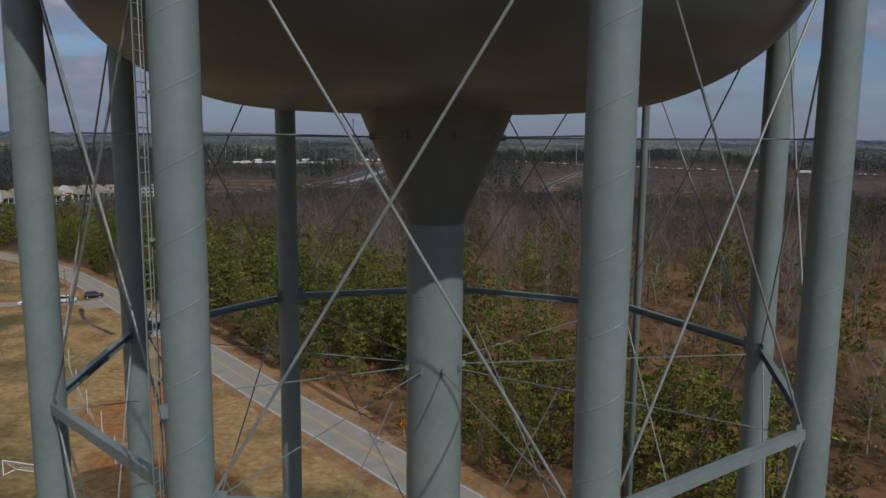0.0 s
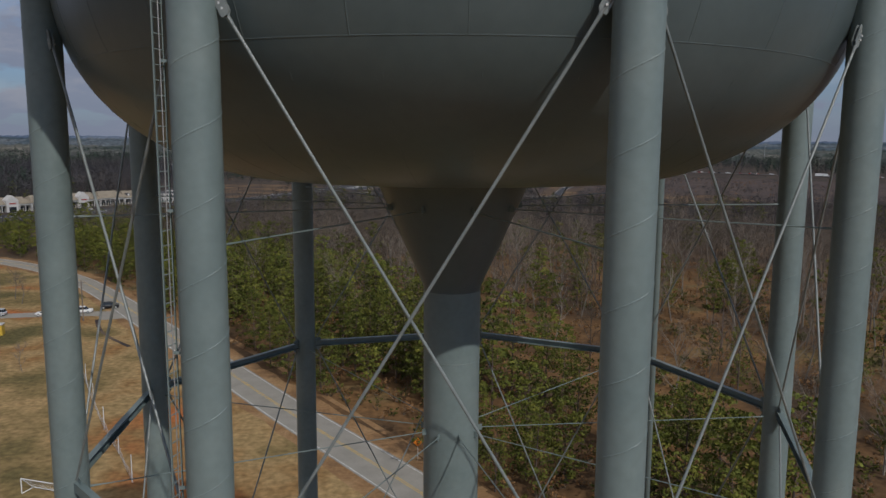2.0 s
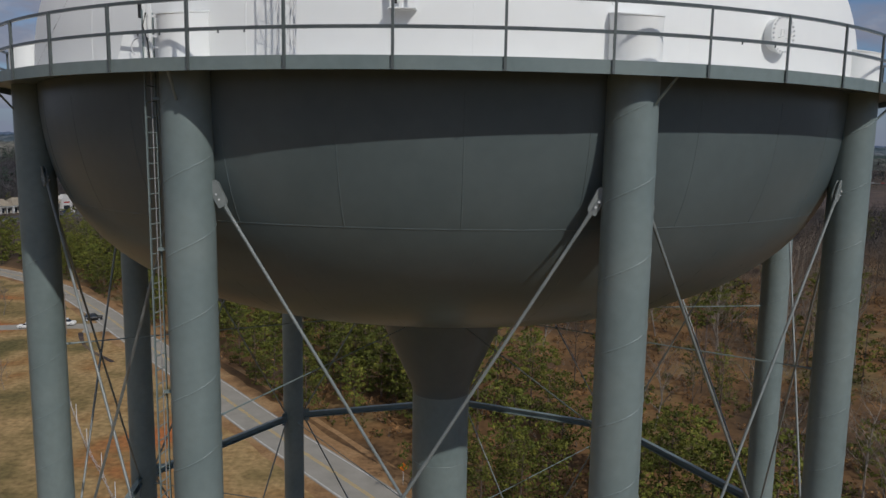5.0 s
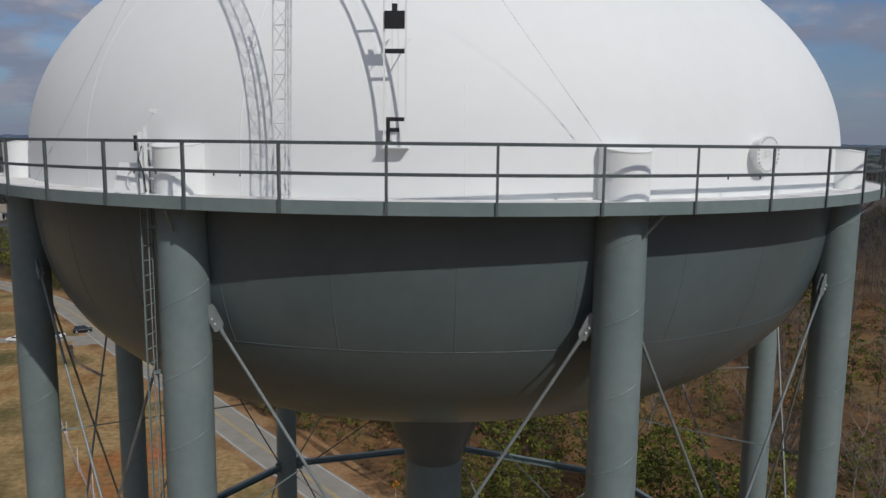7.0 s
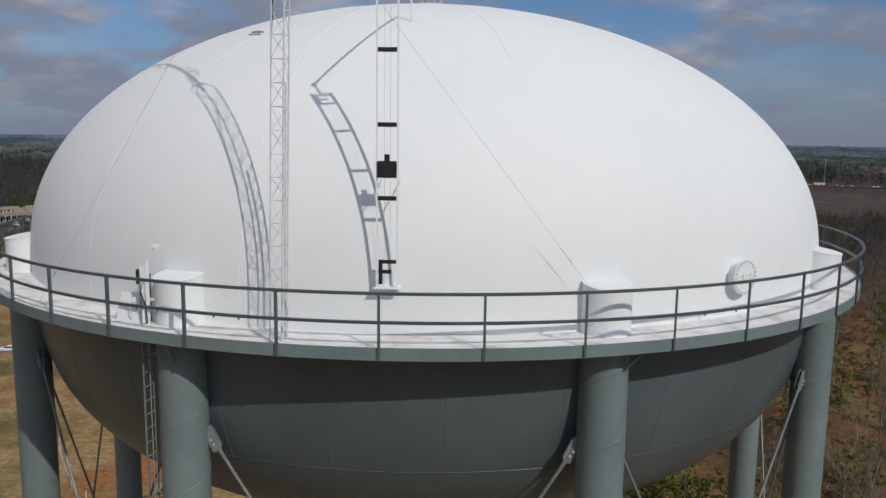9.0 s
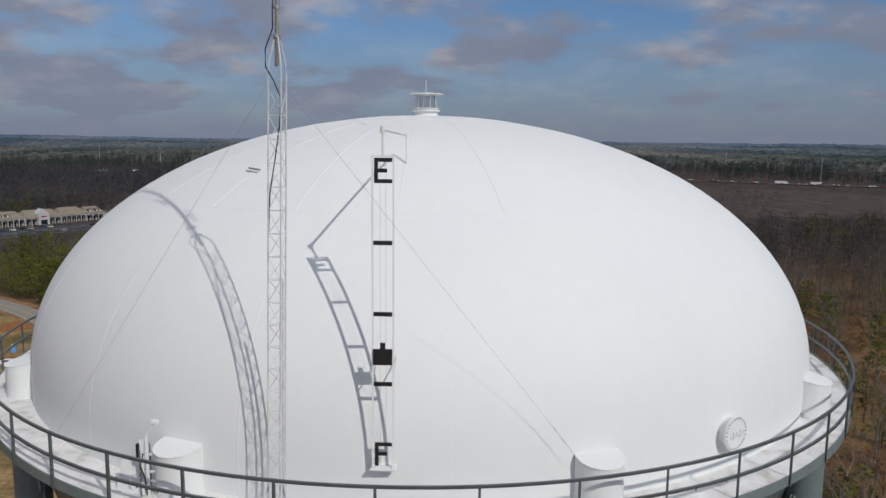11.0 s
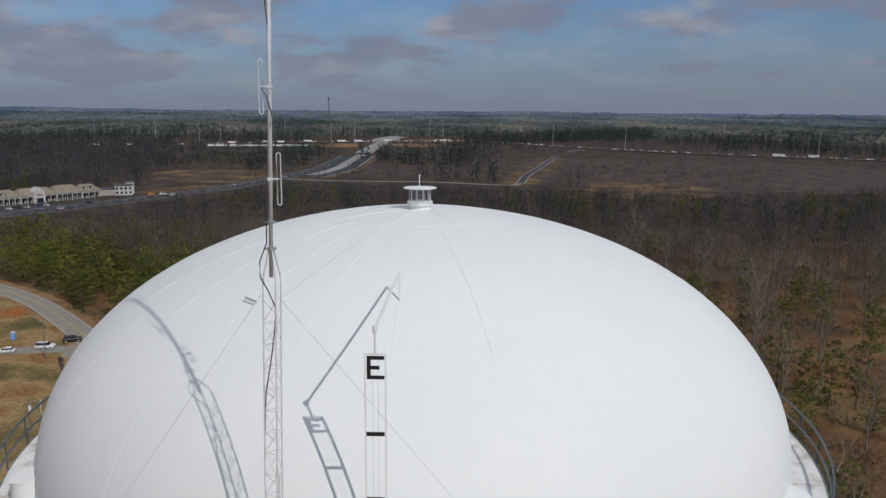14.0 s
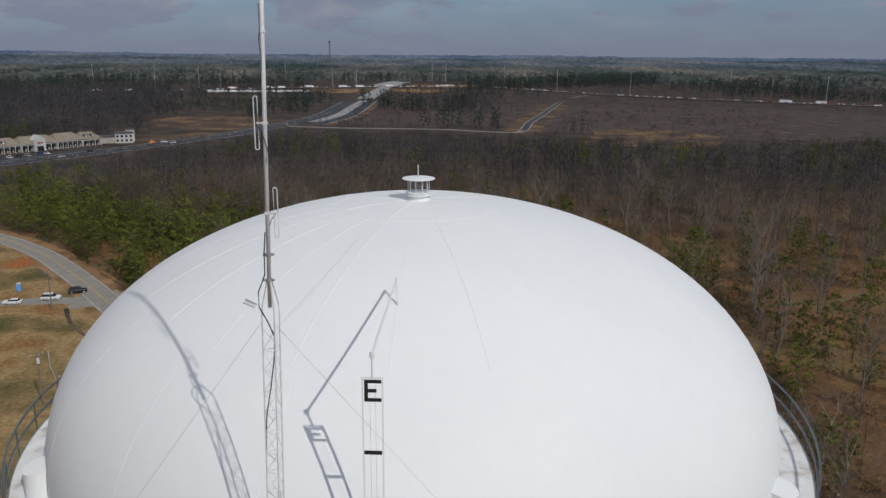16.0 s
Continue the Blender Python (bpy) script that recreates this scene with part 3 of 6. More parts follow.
def level_gauge():
    t = thing("level_gauge", "tall white tank level gauge with black marks and letters", "level gauge")
    foot, head = polar(12.95, GAUGE_A, 52.1), polar(12.95, GAUGE_A, 58.27)
    rot = Matrix.Rotation(radians(GAUGE_A), 4, "Z")
    tx = rot @ Vector((1, 0, 0))
    out = rot @ Vector((0, -1, 0))

    def on(z, x=0.0, o=0.0):
        f = (z - foot.z) / (head.z - foot.z)
        return foot.lerp(head, f) + tx * x + out * o

    axis = (head - foot).normalized()
    for s in (-0.2, 0.2):
        bm = bmesh.new()
        c = (on(52.1, s) + on(58.27, s)) / 2
        m = Matrix.Translation(c) @ axis.to_track_quat("Z", "Y").to_matrix().to_4x4() @ Matrix.Rotation(0, 4, "Z")
        add_box(bm, (0.035, 0.05, 6.17), m)
        part("gauge_rail", bm, WHITE, t)

    def plate(name, z, w, h, mat, o=0.02, x=0.0, label=""):
        bm = bmesh.new()
        add_box(bm, (w, 0.012, h), Matrix.Translation(on(z, x, o)) @ rot)
        return part(name, bm, mat, t, label)

    for z in (56.64, 55.26, 53.87):
        plate("scale_bar", z, 0.36, 0.085, BLACK)
    bm = bmesh.new()
    add_box(bm, (0.37, 0.014, 0.32), Matrix.Translation(on(54.42, 0, 0.05)) @ rot)
    add_box(bm, (0.1, 0.014, 0.13), Matrix.Translation(on(54.64, 0, 0.05)) @ rot)
    part("target", bm, BLACK, t, "black sliding target plate")
    for nm, z0, z1, bars in (("letter_e", 57.77, 58.24, (0.0, 0.5, 1.0)), ("letter_f", 52.2, 52.68, (0.52, 1.0))):
        bm = bmesh.new()
        st, w, h = 0.075, 0.34, z1 - z0
        add_box(bm, (st, 0.012, h), Matrix.Translation(on((z0 + z1) / 2, -w / 2 + st / 2 + 0.01, 0.025)) @ rot)
        for f in bars:
            ww = w * (0.72 if 0.3 < f < 0.7 else 1.0) - st
            add_box(bm, (ww, 0.012, st), Matrix.Translation(on(z0 + st / 2 + (h - st) * f, -w / 2 + st + 0.01 + ww / 2, 0.025)) @ rot)
        part(nm, bm, BLACK, t, "black capital letter on the gauge")
    for x in (-0.05, 0.06):
        bm = bmesh.new()
        add_tube(bm, on(52.2, x, 0.01), on(58.27, x, 0.01), 0.0025, seg=5)
        part("float_wire", bm, WIRE, t)
    for z in (52.1, 58.27):
        plate("end_bar", z, 0.46, 0.03, WHITE, 0.0)
    bm = bmesh.new()
    add_box(bm, (0.52, 0.34, 0.02), Matrix.Translation(polar(12.86, GAUGE_A, 52.12)) @ rot)
    part("foot_plate", bm, WHITE, t)
    for z in (54.0,):
        for s in (-0.2, 0.2):
            bm = bmesh.new()
            e = on(z, s)
            inner = polar(dome_r(z + 0.2) - 0.01, GAUGE_A + (s / 0.22), z + 0.2)
            add_tube(bm, e, inner, 0.012, seg=6)
            part("stay", bm, WHITE, t)
    # pulley pipe from the gauge's head over the roof
    head_top = on(58.76)
    bm = bmesh.new()
    add_tube(bm, on(58.25), head_top, 0.022, seg=8)
    add_tube(bm, head_top - Vector((0, 0, 0.06)), head_top + Vector((0, 0, 0.07)), 0.05, seg=10)
    part("pulley_housing", bm, WHITE, t)
    post_top = Vector((-0.9, -7.5, 58.70))
    bm = bmesh.new()
    add_path(bm, [head_top, head_top.lerp(post_top, 0.5), post_top], 0.03, 8)
    part("cable_pipe", bm, WHITE, t)
    bm = bmesh.new()
    add_tube(bm, (-0.88, -7.55, dome_z(7.6) - 0.03), post_top + Vector((0, 0, 0.05)), 0.025, seg=8)
    part("pipe_post", bm, WHITE, t)


level_gauge()


def roof_vent():
    z = dome_z(0.5)
    t = thing("roof_vent", "white round roof vent with a flat cap and rod", "roof vent", Matrix.Translation((0, 0, z)))
    bm = bmesh.new()
    add_lathe(bm, [(0.50, -0.08), (0.40, 0.04), (0.40, 0.15), (0.48, 0.16), (0.48, 0.20), (0.42, 0.21), (0.42, 0.25), (0.46, 0.255), (0.46, 0.28), (0.36, 0.285), (0.02, 0.285)], 40)
    part("neck", bm, WHITE, t)
    for k in range(10):
        bm = bmesh.new()
        a = k * math.pi / 5
        add_box(bm, (0.022, 0.022, 0.48), Matrix.Translation((0.38 * math.cos(a), 0.38 * math.sin(a), 0.51)) @ Matrix.Rotation(a, 4, "Z"))
        part("screen_bar", bm, GALV, t)
    bm = bmesh.new()
    for k in range(36):
        a = k * math.pi / 18
        add_tube(bm, (0.33 * math.cos(a), 0.33 * math.sin(a), 0.27), (0.33 * math.cos(a), 0.33 * math.sin(a), 0.74), 0.003, seg=3, caps=False)
    for z in (0.34, 0.42, 0.50, 0.58, 0.66):
        add_lathe(bm, [(0.33, z - 0.004), (0.33, z + 0.004)], 24)
    part("bird_screen", bm, WIRE, t, "thin see-through wire screen")
    bm = bmesh.new()
    add_lathe(bm, [(0.02, 0.73), (0.575, 0.74), (0.59, 0.755), (0.575, 0.775), (0.3, 0.80), (0.01, 0.81)], 48)
    part("cap", bm, WHITE, t)
    bm = bmesh.new()
    add_tube(bm, (-0.02, 0, 0.78), (-0.02, 0, 1.24), 0.018, seg=8)
    part("rod", bm, GALV, t)


roof_vent()


def camera_pole():
    t = thing("security_camera", "white pole with a small camera arm on the walkway", "security camera", Matrix.Translation((-6.42, -11.78, DECK_Z)))
    bm = bmesh.new()
    add_box(bm, (0.06, 0.05, 1.32), Matrix.Translation((0.06, 0, 0.66)))
    part("pole", bm, WHITE, t)
    bm = bmesh.new()
    add_box(bm, (0.07, 0.06, 1.2), Matrix.Translation((-0.05, 0.02, 0.62)))
    part("antenna_panel", bm, WHITE, t)
    bm = bmesh.new()
    add_box(bm, (0.05, 0.08, 0.3), Matrix.Translation((-0.12, -0.02, 1.0)))
    part("radio_box", bm, BLACK, t)
    bm = bmesh.new()
    add_path(bm, [(0.06, 0, 1.3), (0.1, -0.02, 1.4), (0.24, -0.05, 1.58)], 0.022, 8)
    part("arm", bm, WHITE, t)
    bm = bmesh.new()
    add_box(bm, (0.15, 0.1, 0.07), Matrix.Translation((0.27, -0.05, 1.63)) @ Matrix.Rotation(0.15, 4, "Y"))
    part("camera_head", bm, WHITE, t)
    for z in (0.3, 0.52, 0.9):
        bm = bmesh.new()
        add_box(bm, (0.22, 0.04, 0.05), Matrix.Translation((0.1, 0.03, z)))
        part("clamp", bm, GALV, t)
    bm = bmesh.new()
    add_path(bm, [(0.0, -0.05, 0.95), (-0.06, -0.08, 0.7), (0.02, -0.06, 0.4), (0.05, -0.05, 0.05)], 0.014, 6)
    part("cable", bm, CABLE, t)
    b = thing("hatch_cover", "white sheet-metal hatch cover propped open on the walkway", "hatch cover", Matrix.Translation(polar(13.5, -30.4, DECK_Z)) @ Matrix.Rotation(radians(-22), 4, "Z"))
    tilt = Matrix.Rotation(radians(-20), 4, "X")
    bm = bmesh.new()
    add_box(bm, (0.62, 0.014, 0.64), tilt @ Matrix.Translation((0, 0, 0.325)))
    bmesh.ops.bevel(bm, geom=bm.edges[:], offset=0.003, segments=1, affect="EDGES")
    part("panel", bm, WHITE, b)
    for x in (-0.3, 0.3):
        bm = bmesh.new()
        add_box(bm, (0.018, 0.05, 0.64), tilt @ Matrix.Translation((x, 0.03, 0.325)))
        part("rim", bm, WHITE, b)
    for x in (-0.2, 0.2):
        bm = bmesh.new()
        add_tube(bm, (x - 0.05, 0.005, 0.014), (x + 0.05, 0.005, 0.014), 0.014, seg=8)
        part("hinge", bm, GALV, b)
    bm = bmesh.new()
    loop = [(0.27 - 0.16 * math.cos(q), -0.05, 0.30 + 0.17 * math.sin(q)) for q in (-0.9 + 3.3 * k / 12 for k in range(13))]
    add_path(bm, loop, 0.012, 6)
    part("cable_loop", bm, GALV, b, "loop of pale cable before the cover")


camera_pole()


# ---- land ----
def ramp_land(d):
    f = min(1.0, max(0.0, (d - 1000) / 3300))
    return 44 * f * f * (3 - 2 * f)


def land_z(x, y):
    d = math.hypot(x, y)
    w = min(1.0, max(0.0, (d - 1500) / 1500))
    return ramp_land(d) + w * 9 * noise.noise((x / 900, y / 900, 0.3))


SOIL = material("forest_floor", [(0.36, (0.062, 0.042, 0.026)), (0.46, (0.118, 0.068, 0.033)), (0.55, (0.172, 0.096, 0.042)), (0.62, (0.150, 0.106, 0.050)), (0.68, (0.108, 0.088, 0.040))], 0.035, 0.95, bump=0.5, fine=0.35, fine_scale=22, bump_distance=0.2, spec=0.1)
# farther off, past a ragged radius, the floor colour turns dark grey-brown
_n, _l = SOIL.node_tree.nodes, SOIL.node_tree.links
_b = _n["Principled BSDF"]
_was = _b.inputs["Base Color"].links[0].from_socket
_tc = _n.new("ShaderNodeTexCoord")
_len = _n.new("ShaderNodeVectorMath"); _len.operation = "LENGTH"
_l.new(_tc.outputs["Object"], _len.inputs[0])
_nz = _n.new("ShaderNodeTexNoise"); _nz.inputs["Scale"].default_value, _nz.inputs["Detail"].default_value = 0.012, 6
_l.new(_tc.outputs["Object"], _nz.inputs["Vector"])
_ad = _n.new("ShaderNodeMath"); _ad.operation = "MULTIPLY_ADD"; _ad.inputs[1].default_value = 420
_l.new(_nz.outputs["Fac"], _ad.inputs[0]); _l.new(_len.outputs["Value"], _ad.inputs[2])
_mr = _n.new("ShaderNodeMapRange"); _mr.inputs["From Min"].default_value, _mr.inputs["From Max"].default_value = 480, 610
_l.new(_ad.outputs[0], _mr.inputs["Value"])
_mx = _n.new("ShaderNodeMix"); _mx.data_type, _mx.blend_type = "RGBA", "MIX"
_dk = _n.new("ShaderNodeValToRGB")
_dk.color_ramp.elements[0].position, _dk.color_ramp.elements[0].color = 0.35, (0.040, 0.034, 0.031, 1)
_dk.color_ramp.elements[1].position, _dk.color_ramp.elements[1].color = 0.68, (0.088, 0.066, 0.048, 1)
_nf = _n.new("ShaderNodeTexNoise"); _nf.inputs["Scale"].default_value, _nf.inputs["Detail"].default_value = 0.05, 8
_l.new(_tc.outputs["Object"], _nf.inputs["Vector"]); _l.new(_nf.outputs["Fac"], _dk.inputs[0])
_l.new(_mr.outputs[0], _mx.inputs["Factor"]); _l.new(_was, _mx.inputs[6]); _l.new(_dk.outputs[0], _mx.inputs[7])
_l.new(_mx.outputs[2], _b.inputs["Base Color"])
LAWN = material("dry_lawn", [(0.37, (0.098, 0.084, 0.035)), (0.44, (0.175, 0.128, 0.055)), (0.51, (0.30, 0.205, 0.095)), (0.57, (0.225, 0.132, 0.054)), (0.65, (0.32, 0.115, 0.040))], 0.038, 0.95, bump=0.6, fine=0.4, fine_scale=25, bump_distance=0.1, spec=0.1)
CLAY = material("clay_verge", [(0.32, (0.14, 0.085, 0.045)), (0.48, (0.24, 0.14, 0.068)), (0.68, (0.32, 0.21, 0.11))], 0.12, 0.95, bump=0.4, fine=0.25, fine_scale=14, bump_distance=0.1, spec=0.1)
SCRUB = material("cut_scrub", [(0.36, (0.046, 0.038, 0.037)), (0.47, (0.088, 0.066, 0.057)), (0.54, (0.064, 0.051, 0.047)), (0.66, (0.130, 0.096, 0.068))], 0.07, 0.95, bump=0.4, fine=0.3, fine_scale=18, bump_distance=0.3, spec=0.1)
GOLDEN = material("dead_grass", [(0.38, (0.062, 0.047, 0.038)), (0.47, (0.090, 0.063, 0.044)), (0.55, (0.132, 0.088, 0.052)), (0.66, (0.19, 0.124, 0.067))], 0.035, 0.95, bump=0.3, fine=0.3, fine_scale=16, spec=0.1)
ASPHALT = material("worn_asphalt", [(0.3, (0.225, 0.212, 0.182)), (0.7, (0.285, 0.268, 0.232))], 0.3, 0.85, bump=0.15, fine=0.08, fine_scale=20, spec=0.2)
TARMAC = material("dark_tarmac", [(0.3, (0.035, 0.037, 0.042)), (0.7, (0.06, 0.062, 0.068))], 0.1, 0.85, bump=0.15, fine=0.1, spec=0.2)
CONCRETE = material("pale_concrete", [(0.3, (0.22, 0.22, 0.212)), (0.7, (0.34, 0.332, 0.318))], 0.05, 0.85, bump=0.1, fine=0.08, spec=0.2)
WORNROAD = material("grey_road", [(0.3, (0.075, 0.074, 0.074)), (0.7, (0.125, 0.121, 0.115))], 0.05, 0.85, bump=0.1, fine=0.1, spec=0.2)
YELLOW = material("yellow_line", [(0.35, (0.42, 0.28, 0.07)), (0.65, (0.54, 0.36, 0.09))], 0.8, 0.7, bump=0, fine=0.15)
LINE = material("white_line", [(0.35, (0.42, 0.42, 0.40)), (0.65, (0.58, 0.58, 0.56))], 0.8, 0.7, bump=0, fine=0.15)

bm = bmesh.new()
rings, radii = [], [0.0, 60, 150, 300, 500, 750, 1000, 1250, 1500] + [1500 + 3000 * i / 26 for i in range(1, 27)]
for r in radii[1:]:
    rings.append([bm.verts.new((r * math.sin(a), -r * math.cos(a), land_z(r * math.sin(a), -r * math.cos(a)))) for a in (2 * math.pi * k / 120 for k in range(120))])
mid = bm.verts.new((0, 0, 0))
for k in range(120):
    bm.faces.new((mid, rings[0][k], rings[0][(k + 1) % 120]))
for lo, hi in zip(rings, rings[1:]):
    for k in range(120):
        bm.faces.new((lo[k], hi[k], hi[(k + 1) % 120], lo[(k + 1) % 120]))
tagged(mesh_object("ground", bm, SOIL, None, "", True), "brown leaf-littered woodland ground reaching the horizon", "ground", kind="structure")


def catmull(pts, n=10):
    out = []
    p = [Vector((*q, 0)) for q in pts]
    p = [2 * p[0] - p[1]] + p + [2 * p[-1] - p[-2]]
    for i in range(1, len(p) - 2):
        for k in range(n):
            t = k / n
            a, b, c, d = p[i - 1], p[i], p[i + 1], p[i + 2]
            out.append(0.5 * ((2 * b) + (c - a) * t + (2 * a - 5 * b + 4 * c - d) * t * t + (3 * b - a - 3 * c + d) * t ** 3))
    out.append(p[-2])
    return out


def ribbon(center, left, right, z, wobble=0.0, dash=None):
    """A strip along a centre line between two side offsets (right positive)."""
    rb = bmesh.new()
    rows, dist = [], 0.0
    for i, c in enumerate(center):
        d = (center[min(i + 1, len(center) - 1)] - center[max(i - 1, 0)]).normalized()
        s = Vector((d.y, -d.x, 0))
        w = wobble * noise.noise((c.x / 9, c.y / 9, 1.7))
        w2 = wobble * noise.noise((c.x / 7, c.y / 7, 8.1))
        zz = land_z(c.x, c.y) + z
        rows.append([rb.verts.new((*(c + s * (left + w)).xy, zz)), rb.verts.new((*(c + s * (right + w2)).xy, zz))])
    for k, (lo, hi) in enumerate(zip(rows, rows[1:])):
        if dash and k % dash[1] >= dash[0]:
            continue
        rb.faces.new((lo[0], lo[1], hi[1], hi[0]))
    return rb


ROAD = catmull([(170, -168), (110, -86), (60, -18), (20, 37), (-3.4, 70), (-24.4, 98.4), (-44.0, 126.3), (-71.3, 164), (-87, 186.5), (-102, 206.5), (-116, 223.5), (-138.5, 244.5), (-166, 263), (-200, 276), (-250, 284)], 12)

# lawn on the tower's side of the road
rb = bmesh.new()
edge = []
for i, c in enumerate(ROAD):
    d = (ROAD[min(i + 1, len(ROAD) - 1)] - ROAD[max(i - 1, 0)]).normalized()
    edge.append(c - Vector((d.y, -d.x, 0)) * 3.2)
er = [rb.verts.new((e.x, e.y, 0.02)) for e in edge]
fr = [rb.verts.new((-320, e.y * 0.9 - 100, 0.02)) for e in edge]
for i in range(len(er) - 1):
    rb.faces.new((er[i], er[i + 1], fr[i + 1], fr[i]))
bmesh.ops.recalc_face_normals(rb, faces=rb.faces)
if next(iter(rb.faces)).normal.z < 0:
    bmesh.ops.reverse_faces(rb, faces=rb.faces)
tagged(mesh_object("lawn", rb, LAWN), "dry brown lawn with patches of bare orange clay", "lawn", kind="structure")


def patch(name, cx, cy, rx, ry, rot, z, mat, label, category):
    pb = bmesh.new()
    vs = []
    for k in range(40):
        a = 2 * math.pi * k / 40
        w = 1 + 0.35 * noise.noise((3 * math.cos(a) + cx, 3 * math.sin(a), cy * 0.01))
        x, y = rx * w * math.cos(a), ry * w * math.sin(a)
        X, Y = cx + x * math.cos(rot) - y * math.sin(rot), cy + x * math.sin(rot) + y * math.cos(rot)
        vs.append(pb.verts.new((X, Y, land_z(X, Y) + z)))
    pb.faces.new(vs)
    return tagged(mesh_object(name, pb, mat), label, category, kind="structure")


def strip(name, center, left, right, z, mat, label, category, wobble=0.0, dash=None):
    rb = ribbon(center, left, right, z, wobble, dash)
    for f in rb.faces:
        f.normal_update()
    if next(iter(rb.faces)).normal.z < 0:
        bmesh.ops.reverse_faces(rb, faces=rb.faces)
    return tagged(mesh_object(name, rb, mat), label, category, kind="structure")


strip("verge_far", ROAD, 3.0, 7.0, 0.03, CLAY, "orange clay and pine straw verge beside the road", "verge", 1.6)
strip("verge_near", ROAD, -6.0, -3.0, 0.03, CLAY, "worn clay verge beside the road", "verge", 1.4)
strip("road", ROAD, -3.9, 3.9, 0.06, ASPHALT, "worn grey two-lane asphalt road", "road")
for o in (-3.5, 3.5):
    strip("road_line", ROAD, o - 0.07, o + 0.07, 0.066, LINE, "white painted edge line", "road marking")
for o in (-0.17, 0.17):
    strip("road_line", ROAD, o - 0.07, o + 0.07, 0.066, YELLOW, "yellow painted centre line", "road marking")
DRIVE = catmull([(-78, 171), (-90, 171.5), (-104, 170), (-125, 166), (-180, 160)], 8)
patch("road_mouth", -79.5, 172.5, 7.5, 6.0, 0.9, 0.052, ASPHALT, "worn asphalt mouth of the side road", "road")
strip("driveway", DRIVE, -2.8, 2.8, 0.05, ASPHALT, "grey asphalt side road", "road", 0.3)
DITCH = catmull([(-84, 165), (-80, 156), (-73, 146), (-66, 139)], 6)
strip("path", DITCH, -0.4, 0.5, 0.034, SCRUB, "narrow strip of broken dark asphalt", "path", 0.5)
strip("dirt_track", catmull([(-95, 195), (-80, 176), (-60, 150), (-40, 122), (-20, 92), (0, 62)], 8), -9.5, -8.2, 0.028, CLAY, "bare dirt wheel track", "track", 0.6)

ROAD2 = catmull([(-380, 250), (-300, 340), (-228, 435), (-196, 480), (-160, 542), (-129, 598), (-97, 690), (-70, 800), (-59, 935), (-38, 1215), (-3, 1545), (60, 1750)], 10)
strip("parking_lot", ROAD2[6:34], -22, -6, 0.05, TARMAC, "dark tarmac parking lot before the shops", "parking lot")
strip("highway_ramp", ROAD2[:92], -8, 11, 0.09, TARMAC, "dark new tarmac road", "road")
strip("road_line", ROAD2[:62], 11, 12.2, 0.09, CONCRETE, "pale kerb along the new road", "kerb")
strip("road_line", ROAD2[:92], -9.2, -8, 0.09, CONCRETE, "pale kerb along the new road", "kerb")
strip("road_line", ROAD2[:76], -0.3, 0.3, 0.1, LINE, "dashed white lane line", "road marking", 0, (1, 2))
strip("median", ROAD2[63:93], 11, 23, 0.14, CONCRETE, "pale concrete median between the new carriageways", "median")
strip("carriageway", ROAD2[61:93], 23, 36, 0.1, TARMAC, "dark new tarmac carriageway", "road")
strip("road_line", ROAD2[61:93], 36, 37.6, 0.12, CONCRETE, "pale kerb along the new carriageway", "kerb")
strip("verge_clay", ROAD2[61:93], 37.6, 46, 0.06, GOLDEN, "tan graded bank beside the new carriageway", "verge", 3)
strip("concrete_road", ROAD2[86:106], 4, 30, 0.9, CONCRETE, "pale concrete road under construction", "road")
BEND = catmull([(-90, 672), (-40, 656), (0, 650), (47, 644), (100, 618), (118, 632), (140, 715), (173, 815), (215, 950), (261, 1083), (330, 1230)], 8)
strip("verge_clay", BEND[34:], -16, 16, 0.06, GOLDEN, "tan graded verge of a new road", "verge", 5)
strip("service_road", BEND, -3.4, 3.4, 0.1, ASPHALT, "grey narrow service road", "road")
for o in (-3.6, 3.6):
    strip("road_line", BEND[40:], o - 0.5, o + 0.5, 0.15, CONCRETE, "pale kerb along the service road", "kerb")
strip("service_road", BEND[40:], -3.0, 3.0, 0.14, TARMAC, "dark new service road", "road")
HIGHWAY = catmull([(-1100, 900), (-700, 1130), (-344, 1300), (-168, 1400), (60, 1460), (213, 1430), (381, 1200), (513, 1075), (671, 957), (900, 800), (1300, 560)], 8)
strip("highway", HIGHWAY, -10, 10, 1.1, WORNROAD, "distant grey highway", "highway")
strip("highway_lane", HIGHWAY[30:46], -9, -3, 1.16, CONCRETE, "pale concrete lane of the highway", "highway")


patch("cleared_field", 330, 800, 260, 250, -0.5, 0.02, SCRUB, "cleared field of brown cut scrub", "field")
patch("cleared_field", 40, 780, 110, 90, 0.2, 0.024, SCRUB, "cleared field of brown scrub beside the new road", "field")
patch("grass_patch", 219, 580, 52, 74, -0.35, 0.05, GOLDEN, "patch of golden dead grass", "grass patch")
patch("grass_patch", -130, 690, 55, 40, 0.9, 0.05, GOLDEN, "patch of golden dead grass by the junction", "grass patch")
patch("grass_patch", -176, 722, 58, 66, 0.2, 0.045, GOLDEN, "field of brown dead grass beside the junction", "grass patch")
patch("grass_patch", 61, 1330, 42, 70, 0.1, 0.5, CLAY, "bare orange clay bank beside the new road", "grass patch")
patch("grass_patch", -80, 1310, 34, 60, 0.1, 0.5, CLAY, "bare orange clay bank below the highway", "grass patch")
patch("grass_patch", -165, 585, 40, 14, 1.0, 0.05, GOLDEN, "strip of golden dead grass beside the road", "grass patch")
patch("grass_patch", -60, 1350, 120, 60, 0.2, 0.3, GOLDEN, "graded tan construction ground", "grass patch")
